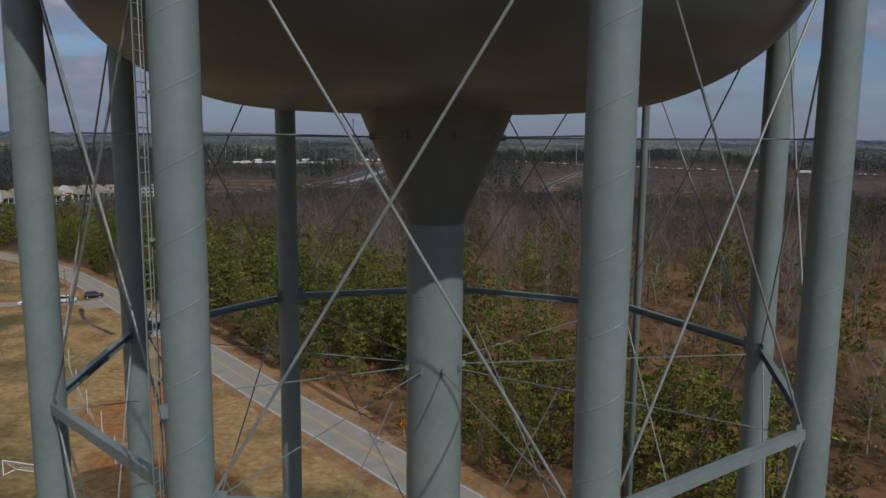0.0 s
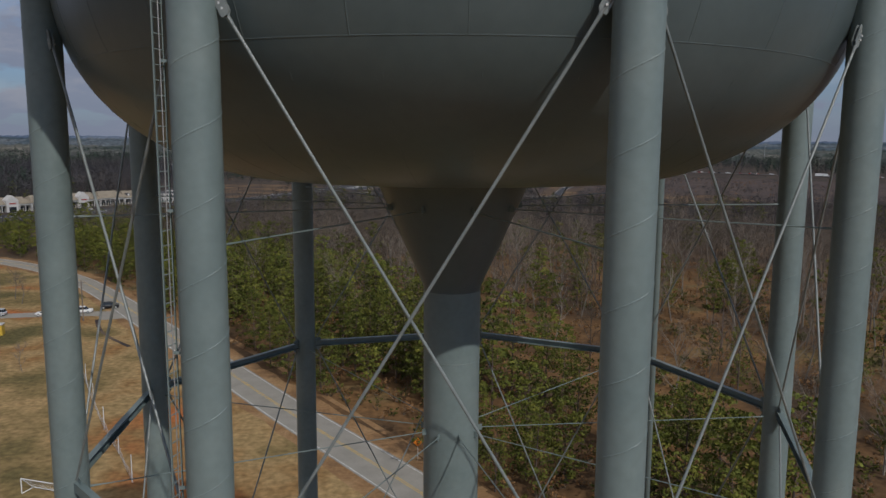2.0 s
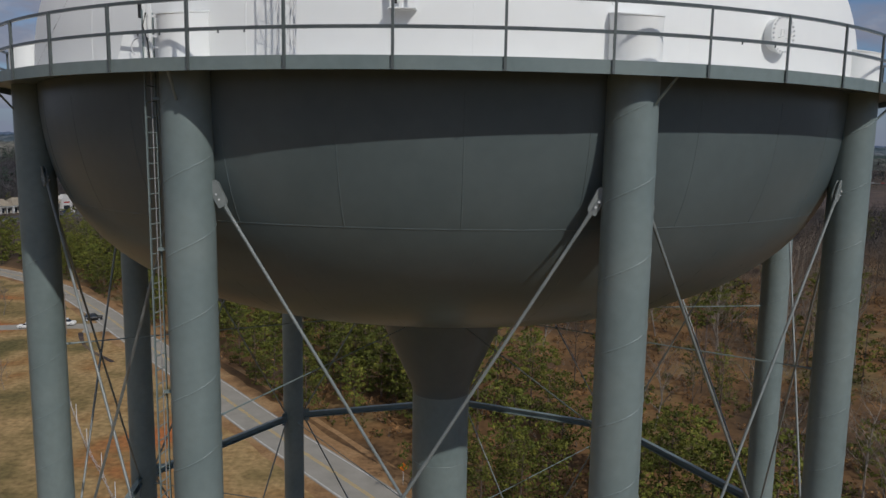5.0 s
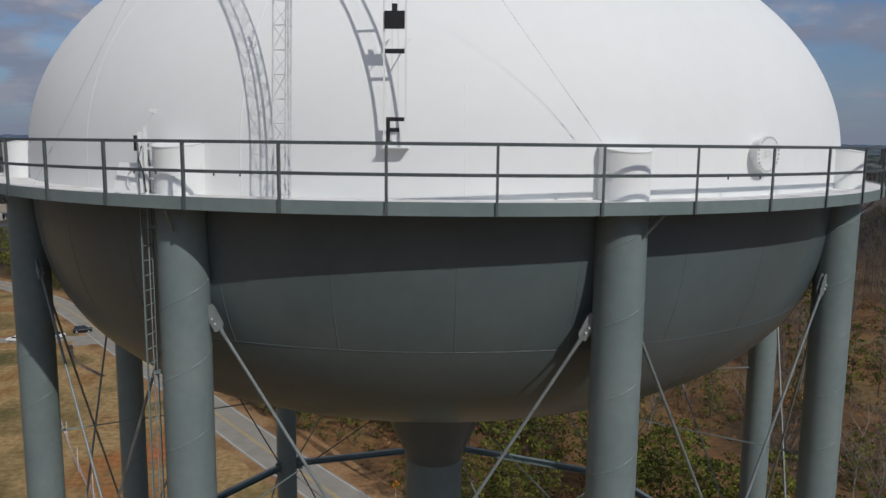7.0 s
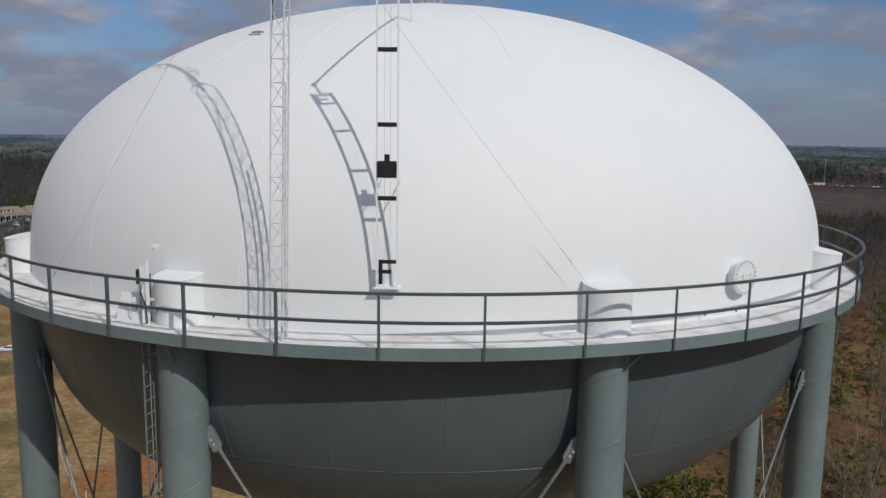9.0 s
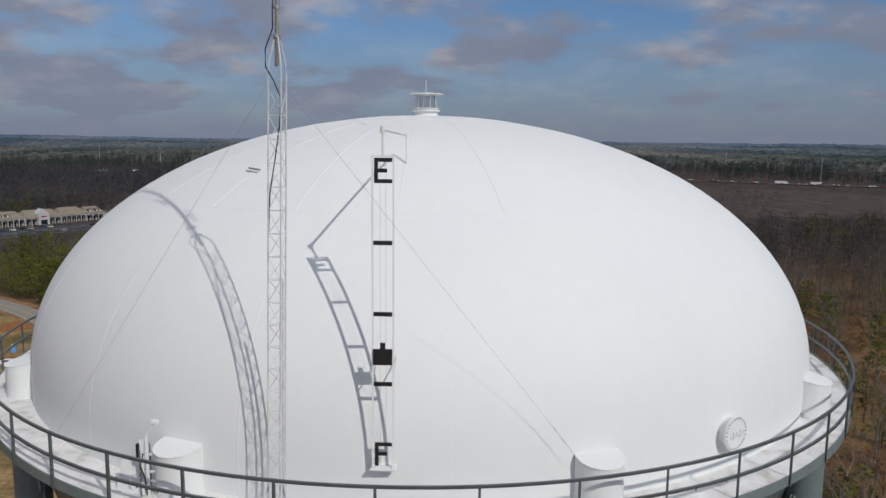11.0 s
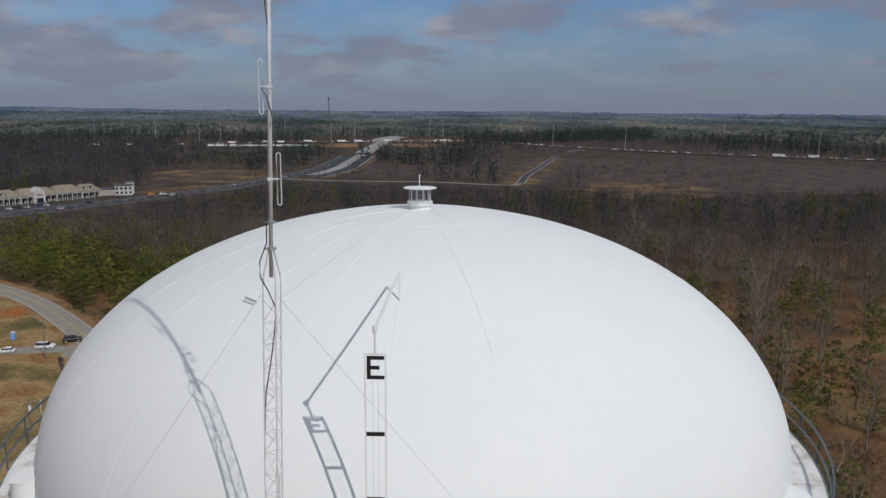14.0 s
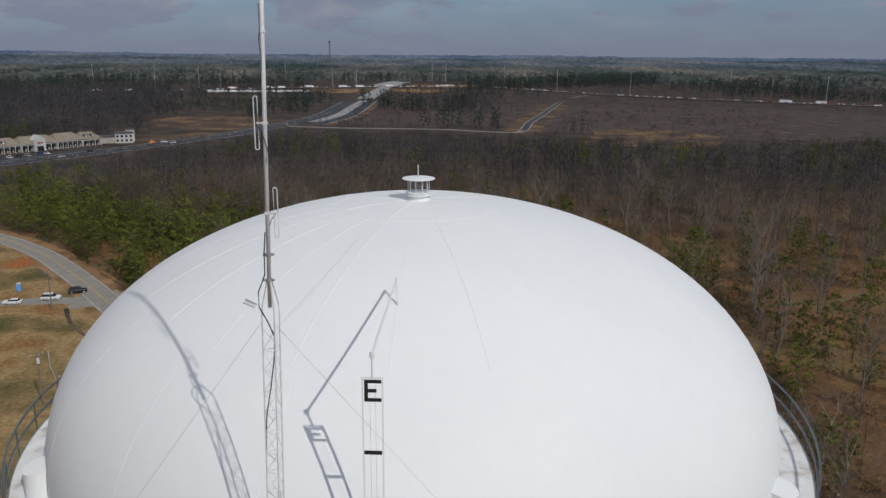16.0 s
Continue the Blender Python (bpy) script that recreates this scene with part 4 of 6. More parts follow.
patch("concrete_apron", 8, 1540, 26, 130, -0.12, 1.6, CONCRETE, "wide pale concrete paving under construction", "paving")
patch("grass_patch", 120, 1500, 90, 60, 0.2, 0.35, CLAY, "bare orange construction ground", "grass patch")

# far hills closing the horizon, distance haze painted blue and made to glow
HILLS = bpy.data.materials.new("hazed_hills")
HILLS.use_nodes = True
hn, hl = HILLS.node_tree.nodes, HILLS.node_tree.links
hb = hn["Principled BSDF"]
hb.inputs["Roughness"].default_value = 1.0
hnz = hn.new("ShaderNodeTexNoise")
hnz.inputs["Scale"].default_value = 0.004
htc = hn.new("ShaderNodeTexCoord")
hl.new(htc.outputs["Object"], hnz.inputs["Vector"])
hr = hn.new("ShaderNodeValToRGB")
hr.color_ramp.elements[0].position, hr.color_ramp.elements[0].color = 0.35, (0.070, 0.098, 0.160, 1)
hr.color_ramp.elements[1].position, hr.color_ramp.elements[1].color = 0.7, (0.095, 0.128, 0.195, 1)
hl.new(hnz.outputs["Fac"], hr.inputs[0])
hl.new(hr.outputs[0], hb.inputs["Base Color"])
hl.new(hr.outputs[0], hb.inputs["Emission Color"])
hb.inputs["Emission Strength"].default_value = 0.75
bm = bmesh.new()
rows = []
for k in range(361):
    a = 2 * math.pi * k / 360
    top = 53 + 4 * noise.noise((math.sin(a) * 9, math.cos(a) * 9, 0.5)) + 2 * noise.noise((math.sin(a) * 40, math.cos(a) * 40, 0.5))
    rows.append([bm.verts.new((r * math.sin(a), -r * math.cos(a), z)) for r, z in ((4250, 20), (4420, top), (4480, 20))])
for lo, hi in zip(rows, rows[1:]):
    for k in range(2):
        bm.faces.new((lo[k], lo[k + 1], hi[k + 1], hi[k]))
tagged(mesh_object("backdrop", bm, HILLS, None, "", True), "distant wooded hills on the horizon, blue glow for haze", "hills", kind="structure")

# ---- trees ----
PINE = material("pine_needles", [(0.3, (0.046, 0.062, 0.014)), (0.5, (0.094, 0.106, 0.021)), (0.7, (0.180, 0.170, 0.032))], 0.35, 0.7, bump=0, fine=0.2, island=0.16, random_value=0.34, spec=0.12)
# bluish needle tone, distance haze mixed into the colour
FARPINE = material("hazed_pine_needles", [(0.3, (0.022, 0.036, 0.030)), (0.7, (0.042, 0.058, 0.042))], 0.01, 0.8, bump=0, fine=0.25, island=0.35, spec=0.1)
BARK = material("pine_bark", [(0.3, (0.075, 0.055, 0.045)), (0.7, (0.14, 0.10, 0.08))], 3, 0.9, bump=0.4, fine=0.2, stretch=(1, 1, 0.2), random_value=0.3)
PALE = material("pale_bark", [(0.3, (0.14, 0.122, 0.104)), (0.7, (0.26, 0.23, 0.195))], 2, 0.9, bump=0.3, fine=0.2, stretch=(1, 1, 0.3), random_value=0.35)
TWIG = material("bare_twigs", [(0.3, (0.13, 0.105, 0.085)), (0.7, (0.215, 0.175, 0.14))], 0.3, 0.9, bump=0, fine=0.2, island=0.3, random_value=0.25, spec=0.1)
# blue for distance haze, dark for cloud shade, both put into the colour
FARTWIG = material("hazed_bare_wood", [(0.3, (0.041, 0.042, 0.048)), (0.55, (0.060, 0.058, 0.062)), (0.75, (0.092, 0.083, 0.077))], 0.006, 0.95, bump=0, fine=0.25, island=0.35, spec=0.05)
NEARTWIG = material("near_bare_wood", [(0.3, (0.075, 0.060, 0.050)), (0.55, (0.120, 0.098, 0.080)), (0.75, (0.20, 0.170, 0.140))], 0.05, 0.95, bump=0, fine=0.25, island=0.4, spec=0.05)
SHRUB = material("brown_shrub", [(0.3, (0.115, 0.066, 0.032)), (0.5, (0.20, 0.105, 0.045)), (0.7, (0.26, 0.155, 0.066))], 0.08, 0.9, bump=0, fine=0.25, island=0.4, spec=0.1)
# darker copy of the near wood, with cloud shade put into the colour
MIDTWIG = material("shaded_bare_wood", [(0.3, (0.035, 0.034, 0.036)), (0.55, (0.056, 0.052, 0.053)), (0.75, (0.120, 0.109, 0.102))], 0.02, 0.95, bump=0, fine=0.25, island=0.45, spec=0.05)
rng = np.random.default_rng(7)


def sliver(V, F, a, b, r0, r1, sides=4):
    """Tapered stick as a few triangles or quads."""
    a, b = np.asarray(a, float), np.asarray(b, float)
    d = b - a
    d = d / (np.linalg.norm(d) + 1e-9)
    u = np.cross(d, (0.31, 0.17, 0.93)); u /= np.linalg.norm(u) + 1e-9
    v = np.cross(d, u)
    n = len(V)
    for p, r in ((a, r0), (b, r1)):
        for k in range(sides):
            q = 2 * math.pi * k / sides
            V.append(p + r * (math.cos(q) * u + math.sin(q) * v))
    for k in range(sides):
        j = (k + 1) % sides
        F.append((n + k, n + j, n + sides + j)); F.append((n + k, n + sides + j, n + sides + k))


def leaf(V, F, c, size, flat=0.5, thin=0.55):
    """A small ragged two-triangle tuft in a random plane."""
    u = rng.normal(size=3); u[2] *= flat; u /= np.linalg.norm(u)
    w = rng.normal(size=3); w -= u * (w @ u); w /= np.linalg.norm(w)
    s = size * rng.uniform(0.6, 1.25, 4)
    n = len(V)
    V.extend([c + u * s[0], c + w * s[1] * thin, c - u * s[2], c - w * s[3] * thin])
    F.append((n, n + 1, n + 2)); F.append((n, n + 2, n + 3))


def lobe(V, F, c, radius, count, size, thin):
    """A rounded cushion of needle tufts, its leaves lying in the cushion's surface."""
    for q in range(count):
        n = rng.normal(size=3)
        n[2] = abs(n[2]) * 0.9 - 0.25
        n /= np.linalg.norm(n)
        p = c + n * radius * (1.0, 1.0, 0.62) * rng.uniform(0.6, 1.08)
        n = n + rng.normal(0, 0.45, 3)
        u = np.cross(n, rng.normal(size=3)); u /= np.linalg.norm(u) + 1e-9
        w = np.cross(n, u); w /= np.linalg.norm(w) + 1e-9
        r = size * rng.uniform(0.6, 1.3, 4)
        k = len(V)
        V.extend([p + u * r[0], p + w * r[1] * thin, p - u * r[2], p - w * r[3] * thin])
        F.append((k, k + 1, k + 2)); F.append((k, k + 2, k + 3))


def pine_mesh(h, base, spread, limbs, tufts, size, lean=0.02, thin=0.4, full=0.6):
    """Trunk and crown lists: limbs in loose whorls that carry rounded needle cushions."""
    TV, TF, CV, CF = [], [], [], []
    bend = rng.normal(0, lean, 2) * h
    spine = lambda f: np.array((bend[0] * f * f, bend[1] * f * f, h * f))
    r0 = 0.009 * h + 0.04
    for k in range(6):
        f0, f1 = k / 6, (k + 1) / 6
        sliver(TV, TF, spine(f0) - (0, 0, 0.3 if k == 0 else 0), spine(f1), r0 * (1 - 0.92 * f0), r0 * (1 - 0.92 * f1), 7)
    for i in range(limbs):
        f = base + (1 - base) * (i + rng.uniform(0, 1)) / limbs
        g = (f - base) / (1 - base)
        L = spread * (0.22 + 0.78 * (1 - g * g) ** full) * min(1, 0.5 + 2.2 * g) * rng.uniform(0.5, 1.2)
        ang = i * 2.399 + rng.normal(0, 0.5)
        up = rng.uniform(-0.05, 0.4) + 0.35 * g
        d = np.array((math.cos(ang), math.sin(ang), up))
        a, b = spine(f), spine(f) + d * L
        sliver(TV, TF, a, b, 0.03 + 0.006 * L, 0.01, 3)
        for s in ((0.55, 0.98) if L > 1.6 else (0.85,)):
            lobe(CV, CF, a + d * L * s + rng.normal(0, 0.1 * L, 3) * (1, 1, 0.4), (0.34 + 0.15 * L) * rng.uniform(0.75, 1.3), tufts, size, thin)
    lobe(CV, CF, spine(0.99), 0.45, tufts, size, thin)
    return (TV, TF), (CV, CF)


def bare_mesh(h, spread, depth=3, fan=(9, 4, 4), twig=2, thick=1.0, split=0.3):
    TV, TF, CV, CF = [], [], [], []

    def grow(a, d, L, r, level):
        b = a + d * L * 0.5 + rng.normal(0, 0.05 * L, 3)
        c = a + d * L + rng.normal(0, 0.05 * L, 3) + (0, 0, 0.04 * L)
        sides = 6 if level == 0 else 4 if level == 1 else 3
        big = level < 2
        sliver(TV if big else CV, TF if big else CF, a, b, r, r * 0.72, sides)
        sliver(TV if big else CV, TF if big else CF, b, c, r * 0.72, r * 0.35, sides)
        if level >= depth:
            for k in range(twig):
                e = c + (d + rng.normal(0, 0.55, 3) + (0, 0, 0.3)) * rng.uniform(0.5, 1.0)
                w = np.cross(e - c, rng.normal(size=3)); w = w / (np.linalg.norm(w) + 1e-6) * 0.014
                q = len(CV)
                CV.extend([b - w, b + w, e])
                CF.append((q, q + 1, q + 2))
            return
        for k in range(fan[level]):
            s = split + (1 - split) * (k + rng.uniform(0.1, 0.9)) / fan[level]
            p = a + (b - a) * (s * 2) if s < 0.5 else b + (c - b) * (s * 2 - 1)
            ang = rng.uniform(0, 2 * math.pi) if level else k * 2.4 + rng.normal(0, 0.3)
            side = np.array((math.cos(ang), math.sin(ang), 0.0))
            nd = d * rng.uniform(0.55, 1.0) + side * rng.uniform(0.45, 0.85) * spread + (0, 0, 0.18)
            nd /= np.linalg.norm(nd)
            grow(p, nd, L * rng.uniform(0.36, 0.6) * (1.15 - 0.4 * s), r * (0.42 if level == 0 else 0.45), level + 1)

    grow(np.array((0.0, 0, -0.3)), np.array((rng.normal(0, 0.04), rng.normal(0, 0.04), 1.0)), h * 0.86, 0.011 * h * thick + 0.05, 0)
    return (TV, TF), (CV, CF)


def raw_mesh(name, V, F, mats, index=None):
    V, F = np.asarray(V, dtype=np.float32), np.asarray(F, dtype=np.int32)
    me = bpy.data.meshes.new(name)
    me.vertices.add(len(V)); me.loops.add(F.size); me.polygons.add(len(F))
    me.vertices.foreach_set("co", V.ravel())
    me.loops.foreach_set("vertex_index", F.ravel())
    me.polygons.foreach_set("loop_start", np.arange(0, F.size, 3, dtype=np.int32))
    if index is not None:
        me.polygons.foreach_set("material_index", np.asarray(index, dtype=np.int32))
    for m in mats:
        me.materials.append(m)
    me.update(calc_edges=True)
    return me


def tree_thing(name, data, mats, label, group):
    t = thing(name, label, "tree", None, group)
    for nm, (V, F), m in (("trunk", data[0], mats[0]), ("crown", data[1], mats[1])):
        ob = new(nm, raw_mesh(nm, V, F, [m]))
        ob.parent = t
    return t


def merged(name, templates, places, label, category, mats):
    """One stuff object from many scaled, turned copies. places: (x, y, z, scale, turn, which)."""
    VV, FF, MI, n = [], [], [], 0
    prep = []
    for (tv, tf), (cv, cf) in templates:
        v = np.asarray(list(tv) + list(cv), dtype=np.float32).reshape(-1, 3)
        f = np.asarray(list(tf) + [tuple(i + len(tv) for i in q) for q in cf], dtype=np.int32).reshape(-1, 3)
        prep.append((v, f, np.r_[np.zeros(len(tf), int), np.ones(len(cf), int)]))
    for x, y, z, s, a, w in places:
        v, f, mi = prep[w]
        c, q = math.cos(a), math.sin(a)
        R = np.array(((c, -q, 0), (q, c, 0), (0, 0, 1)), dtype=np.float32) * s
        VV.append(v @ R.T + np.array((x, y, z), dtype=np.float32)); FF.append(f + n); MI.append(mi)
        n += len(v)
    me = raw_mesh(name, np.concatenate(VV), np.concatenate(FF), mats, np.concatenate(MI))
    return tagged(new(name, me), label, category, kind="stuff")


ROAD_XY = np.array([(p.x, p.y) for p in ROAD])
ROAD2_XY = np.array([(p.x, p.y) for p in ROAD2])
BEND_XY = np.array([(p.x, p.y) for p in BEND])
HIGH_XY = np.array([(p.x, p.y) for p in HIGHWAY])


def side_of_road(x, y):
    """Distance to the road; positive on the wooded side."""
    d = np.hypot(ROAD_XY[:, 0] - x, ROAD_XY[:, 1] - y)
    i = int(np.argmin(d)); i = min(max(i, 1), len(ROAD_XY) - 2)
    t = ROAD_XY[i + 1] - ROAD_XY[i - 1]
    s = t[1] * (x - ROAD_XY[i, 0]) - t[0] * (y - ROAD_XY[i, 1])
    return math.copysign(float(d.min()), s)


def gap_to(line, x, y):
    return float(np.hypot(line[:, 0] - x, line[:, 1] - y).min())


def in_shops(x, y):
    return -300 < x < -150 and 420 < y < 620 and gap_to(ROAD2_XY, x, y) < 62 and (x - (-196)) * 0.79 - (y - 480) * 0.61 < 0


def in_far_clearing(x, y):
    return ((x + 176) / 56) ** 2 + ((y - 722) / 64) ** 2 < 1 or ((x + 200) / 78) ** 2 + ((y - 965) / 130) ** 2 < 1 or ((x - 15) / 95) ** 2 + ((y - 1320) / 110) ** 2 < 1


def in_clearing(x, y):
    dx, dy = x - 330, y - 800
    u, v = dx * math.cos(-0.5) + dy * math.sin(-0.5), -dx * math.sin(-0.5) + dy * math.cos(-0.5)
    return (u / 255) ** 2 + (v / 245) ** 2 < 1 or ((x - 40) / 105) ** 2 + ((y - 780) / 85) ** 2 < 1 or ((x - 219) / 52) ** 2 + ((y - 580) / 66) ** 2 < 1 or in_far_clearing(x, y) or ((x + 130) / 50) ** 2 + ((y - 690) / 36) ** 2 < 1


def open_ground(x, y):
    return gap_to(ROAD2_XY, x, y) < 14 or (700 < y < 1250 and -75 < x < -5 and gap_to(ROAD2_XY, x, y) < 48 and x > -90 + (y - 700) * 0.09) or gap_to(BEND_XY, x, y) < 9 or gap_to(HIGH_XY, x, y) < 18 or in_shops(x, y)


# near trees, each a thing of its own
belt_pines = [tree_thing("pine_tree", pine_mesh(11.5 + 1.2 * k, 0.05, 3.3 + 0.25 * k, 48, 17, 0.26, 0.02, 0.52), (BARK, PINE), "bushy green pine standing close to its neighbours", "roadside pines") for k in range(4)]
tall_pines = [tree_thing("pine_tree", pine_mesh(19 + 1.8 * k, 0.5, 3.6, 34, 19, 0.27, 0.03, 0.5), (BARK, PINE), "tall pine with a bare trunk and green crown", "woodland pines") for k in range(3)]
bare_trees = [tree_thing("bare_tree", bare_mesh(15 + 1.6 * k, 0.9, 3, (10, 5, 4), 3, 0.8), (PALE, TWIG), "leafless grey-brown hardwood with fine twigs", "bare trees") for k in range(4)]
pale_trees = [tree_thing("bare_tree", bare_mesh(19 + 1.5 * k, 0.95, 3, (12, 6, 4), 3, 1.05, 0.2), (PALE, TWIG), "large leafless tree with pale spreading limbs", "bare trees") for k in range(2)]
used = {}
taken = []


def plant(kinds, x, y, s=1.0):
    k = kinds[int(rng.integers(len(kinds)))]
    m = Matrix.Translation((x, y, 0)) @ Matrix.Rotation(rng.uniform(0, 6.28), 4, "Z")
    sc = s * rng.uniform(0.85, 1.15)
    if k.name not in used:
        used[k.name] = True
        k.scale = (sc, sc, sc)
        k.matrix_basis = m @ Matrix.Diagonal((sc, sc, sc, 1))
    else:
        o = copy_thing(k, m)
        o.scale = (sc, sc, sc)
    taken.append((x, y))


def free(x, y, gap):
    return all((x - a) ** 2 + (y - b) ** 2 > gap * gap for a, b in taken)


for x, y in ((97.2, 160.7), (104, 211), (100.5, 266), (73.4, 144), (25.6, 184), (95, 155)):
    plant(pale_trees, x, y)
for x, y in ((123, 184), (104, 123), (110, 151), (26.5, 134), (28.6, 156), (77.5, 155), (66, 134), (118, 128)):
    plant(tall_pines, x, y)
for x, y in ((96, 108), (100, 101), (39, 81), (44, 84)):
    plant(belt_pines, x, y, 0.7)
tries = 0
while len(taken) < 235 and tries < 9000:
    tries += 1
    x, y = rng.uniform(-190, 42), rng.uniform(45, 300)
    s = side_of_road(x, y)
    if 6.6 < s < 58 - 0.3 * max(0, x + 40) and free(x, y, 3.0):
        plant(belt_pines, x, y, 0.85 + 0.010 * min(25, s))
tries = 0
while len(taken) < 318 and tries < 6000:
    tries += 1
    x, y = rng.uniform(-60, 150), rng.uniform(20, 240)
    s = side_of_road(x, y)
    if s > 26 and free(x, y, 5.0 if x < 0 else 10.5) and abs(x) / (y + 27) < 0.75:
        r = rng.uniform()
        plant(belt_pines if r < 0.36 else tall_pines if r < 0.45 else bare_trees if r < 0.94 else pale_trees, x, y, 0.9 if r > 0.36 else 0.72)

# the woods behind, one mass of many trees
mid_pines = [pine_mesh(13 + 2 * k, 0.2, 3.2, 24, 9, 0.42, 0.02, 0.5) for k in range(3)]


def spray_tree(h, w, limbs, n, length, width, low=0.3):
    """A leafless tree for the mass of the woods: trunk, limbs and fine upright twigs."""
    V, F, CV, CF = [], [], [], []
    sliver(V, F, (0, 0, -0.4), (rng.normal(0, 0.3), rng.normal(0, 0.3), h * 0.8), 0.0075 * h, 0.04, 4)
    for k in range(limbs):
        f, a = rng.uniform(low, 0.7), k * 2.4 + rng.normal(0, 0.4)
        e = np.array((math.cos(a) * w * rng.uniform(0.5, 0.9), math.sin(a) * w * rng.uniform(0.5, 0.9), h * min(0.97, f + rng.uniform(0.2, 0.4))))
        sliver(V, F, (0, 0, h * f), e, 0.0035 * h, 0.015, 3)
    for k in range(n):
        f = low + (1 - low) * rng.uniform(0, 1) ** 0.8
        r = w * math.sqrt(max(0.03, 1 - ((f - 0.62) / 0.42) ** 2)) * rng.uniform(0.15, 1)
        a = rng.uniform(0, 6.28)
        c = np.array((r * math.cos(a), r * math.sin(a), h * f))
        d = np.array((math.cos(a) * 0.7, math.sin(a) * 0.7, 1.0)) + rng.normal(0, 0.6, 3)
        d = d / np.linalg.norm(d) * length * rng.uniform(0.5, 1.2)
        s2 = np.cross(d, rng.normal(size=3)); s2 = s2 / (np.linalg.norm(s2) + 1e-6) * width
        q = len(CV)
        CV.extend([c - s2, c + s2, c + d + s2 * 0.3, c + d - s2 * 0.3])
        CF.append((q, q + 1, q + 2)); CF.append((q, q + 2, q + 3))
    return (V, F), (CV, CF)


mid_bare = [spray_tree(15 + 1.5 * k, 4.0, 7, 150, 1.9, 0.040, 0.2) for k in range(5)]
back_bare = [spray_tree(13 + 1.5 * k, 4.4, 4, 66, 2.5, 0.066, 0.12) for k in range(5)]


LINES_XY = np.concatenate((ROAD2_XY[6:], BEND_XY, HIGH_XY[HIGH_XY[:, 0] > -360], np.array([(-165, 640), (-195, 690), (-180, 760), (-200, 850), (-205, 950), (-250, 480), (-232, 500), (-214, 524), (-200, 545), (-180, 560), (130, 600), (165, 590), (200, 575), (230, 565), (260, 560), (290, 565), (330, 565), (370, 575), (410, 590), (450, 620)])))


def height_cap(x, y):
    """The woods stay low on the town's side of the roads and shops."""
    d = math.hypot(x, y + 27)
    if d < 230 or d > 1600:
        return 9.0
    cap = 9.0
    for m in (12, 28, 46, 66, 88, 112, 138, 166, 196):
        if gap_to(LINES_XY, x + x / d * m, y + (y + 27) / d * m) < 22:
            cap = min(cap, 50.0 / d * m / 17)
            break
    return cap


def mid_places(count, lo, hi, width, test, n):
    out, tries = [], 0
    while len(out) < count and tries < count * 12:
        tries += 1
        d = math.sqrt(rng.uniform(lo * lo, hi * hi))
        a = rng.uniform(-width, width)
        x, y = -1.2 + d * math.sin(a), -27 + d * math.cos(a)
        if test(x, y) and not open_ground(x, y):
            cap = height_cap(x, y)
            if cap < 0.06:
                continue
            cap = max(cap, 0.2)
            out.append((x, y, land_z(x, y) - 0.1, min(rng.uniform(0.75, 1.2), cap * rng.uniform(0.7, 1.1)), rng.uniform(0, 6.28), int(rng.integers(n))))
    return out


def woods(x, y):
    s = side_of_road(x, y)
    d = math.hypot(x, y)
    if d < 230 and rng.uniform() < 0.72 or x > 10 and d < 330 and rng.uniform() < 0.72 - 0.5 * max(0, d - 230) / 100:
        return False
    return s > 30 and not in_clearing(x, y) and not (math.hypot(x, y) < 260 and not free(x, y, 3.0))


def pine_woods(x, y):
    s = side_of_road(x, y)
    if s < 20 or in_clearing(x, y) or not free(x, y, 3.0):
        return False
    return noise.noise((x / 70, y / 70, 4.0)) > 0.06 or (x < 20 and s < 95)


merged("pine_woods", mid_pines, mid_places(330, 90, 620, 0.66, pine_woods, 3), "green pines scattered through the winter woods", "pine woods", (BARK, PINE))
merged("bare_woods", mid_bare, mid_places(820, 120, 340, 0.66, woods, 5), "dense leafless grey-brown winter woods", "woods", (NEARTWIG, NEARTWIG))
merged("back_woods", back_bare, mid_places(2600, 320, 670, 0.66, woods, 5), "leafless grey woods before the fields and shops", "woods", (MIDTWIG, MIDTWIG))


def blob_tree(h, w, n, size, low):
    V, F, CV, CF = [], [], [], []
    sliver(V, F, (0, 0, -1), (0, 0, h * 0.8), 0.22, 0.08, 3)
    for k in range(n):
        f = rng.uniform(low, 1.0)
        r = w * math.sqrt(max(0.02, 1 - ((f - 0.55) / 0.5) ** 2)) * rng.uniform(0.2, 1)
        a = rng.uniform(0, 6.28)
        leaf(CV, CF, np.array((r * math.cos(a), r * math.sin(a), h * f)), size, 1.3)
    return (V, F), (CV, CF)


far_bare = [spray_tree(14 + 2 * k, 4.6, 2, 26, 4.0, 0.18, 0.1) for k in range(3)]
far_pine = [blob_tree(15 + 2 * k, 3.3, 32, 1.15, 0.1) for k in range(3)]
far_side = lambda x, y: not in_clearing(x, y) and side_of_road(x, y) > 30
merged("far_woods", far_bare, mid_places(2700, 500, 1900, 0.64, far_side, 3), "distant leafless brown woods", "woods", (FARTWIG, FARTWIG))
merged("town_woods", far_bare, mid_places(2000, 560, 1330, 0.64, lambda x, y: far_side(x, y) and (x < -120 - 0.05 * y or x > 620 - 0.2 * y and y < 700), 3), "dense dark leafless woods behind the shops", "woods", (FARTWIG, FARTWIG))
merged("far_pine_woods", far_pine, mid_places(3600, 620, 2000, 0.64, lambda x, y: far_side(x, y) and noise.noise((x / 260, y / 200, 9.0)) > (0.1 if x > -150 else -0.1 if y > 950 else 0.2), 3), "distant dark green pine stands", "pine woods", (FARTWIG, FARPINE))



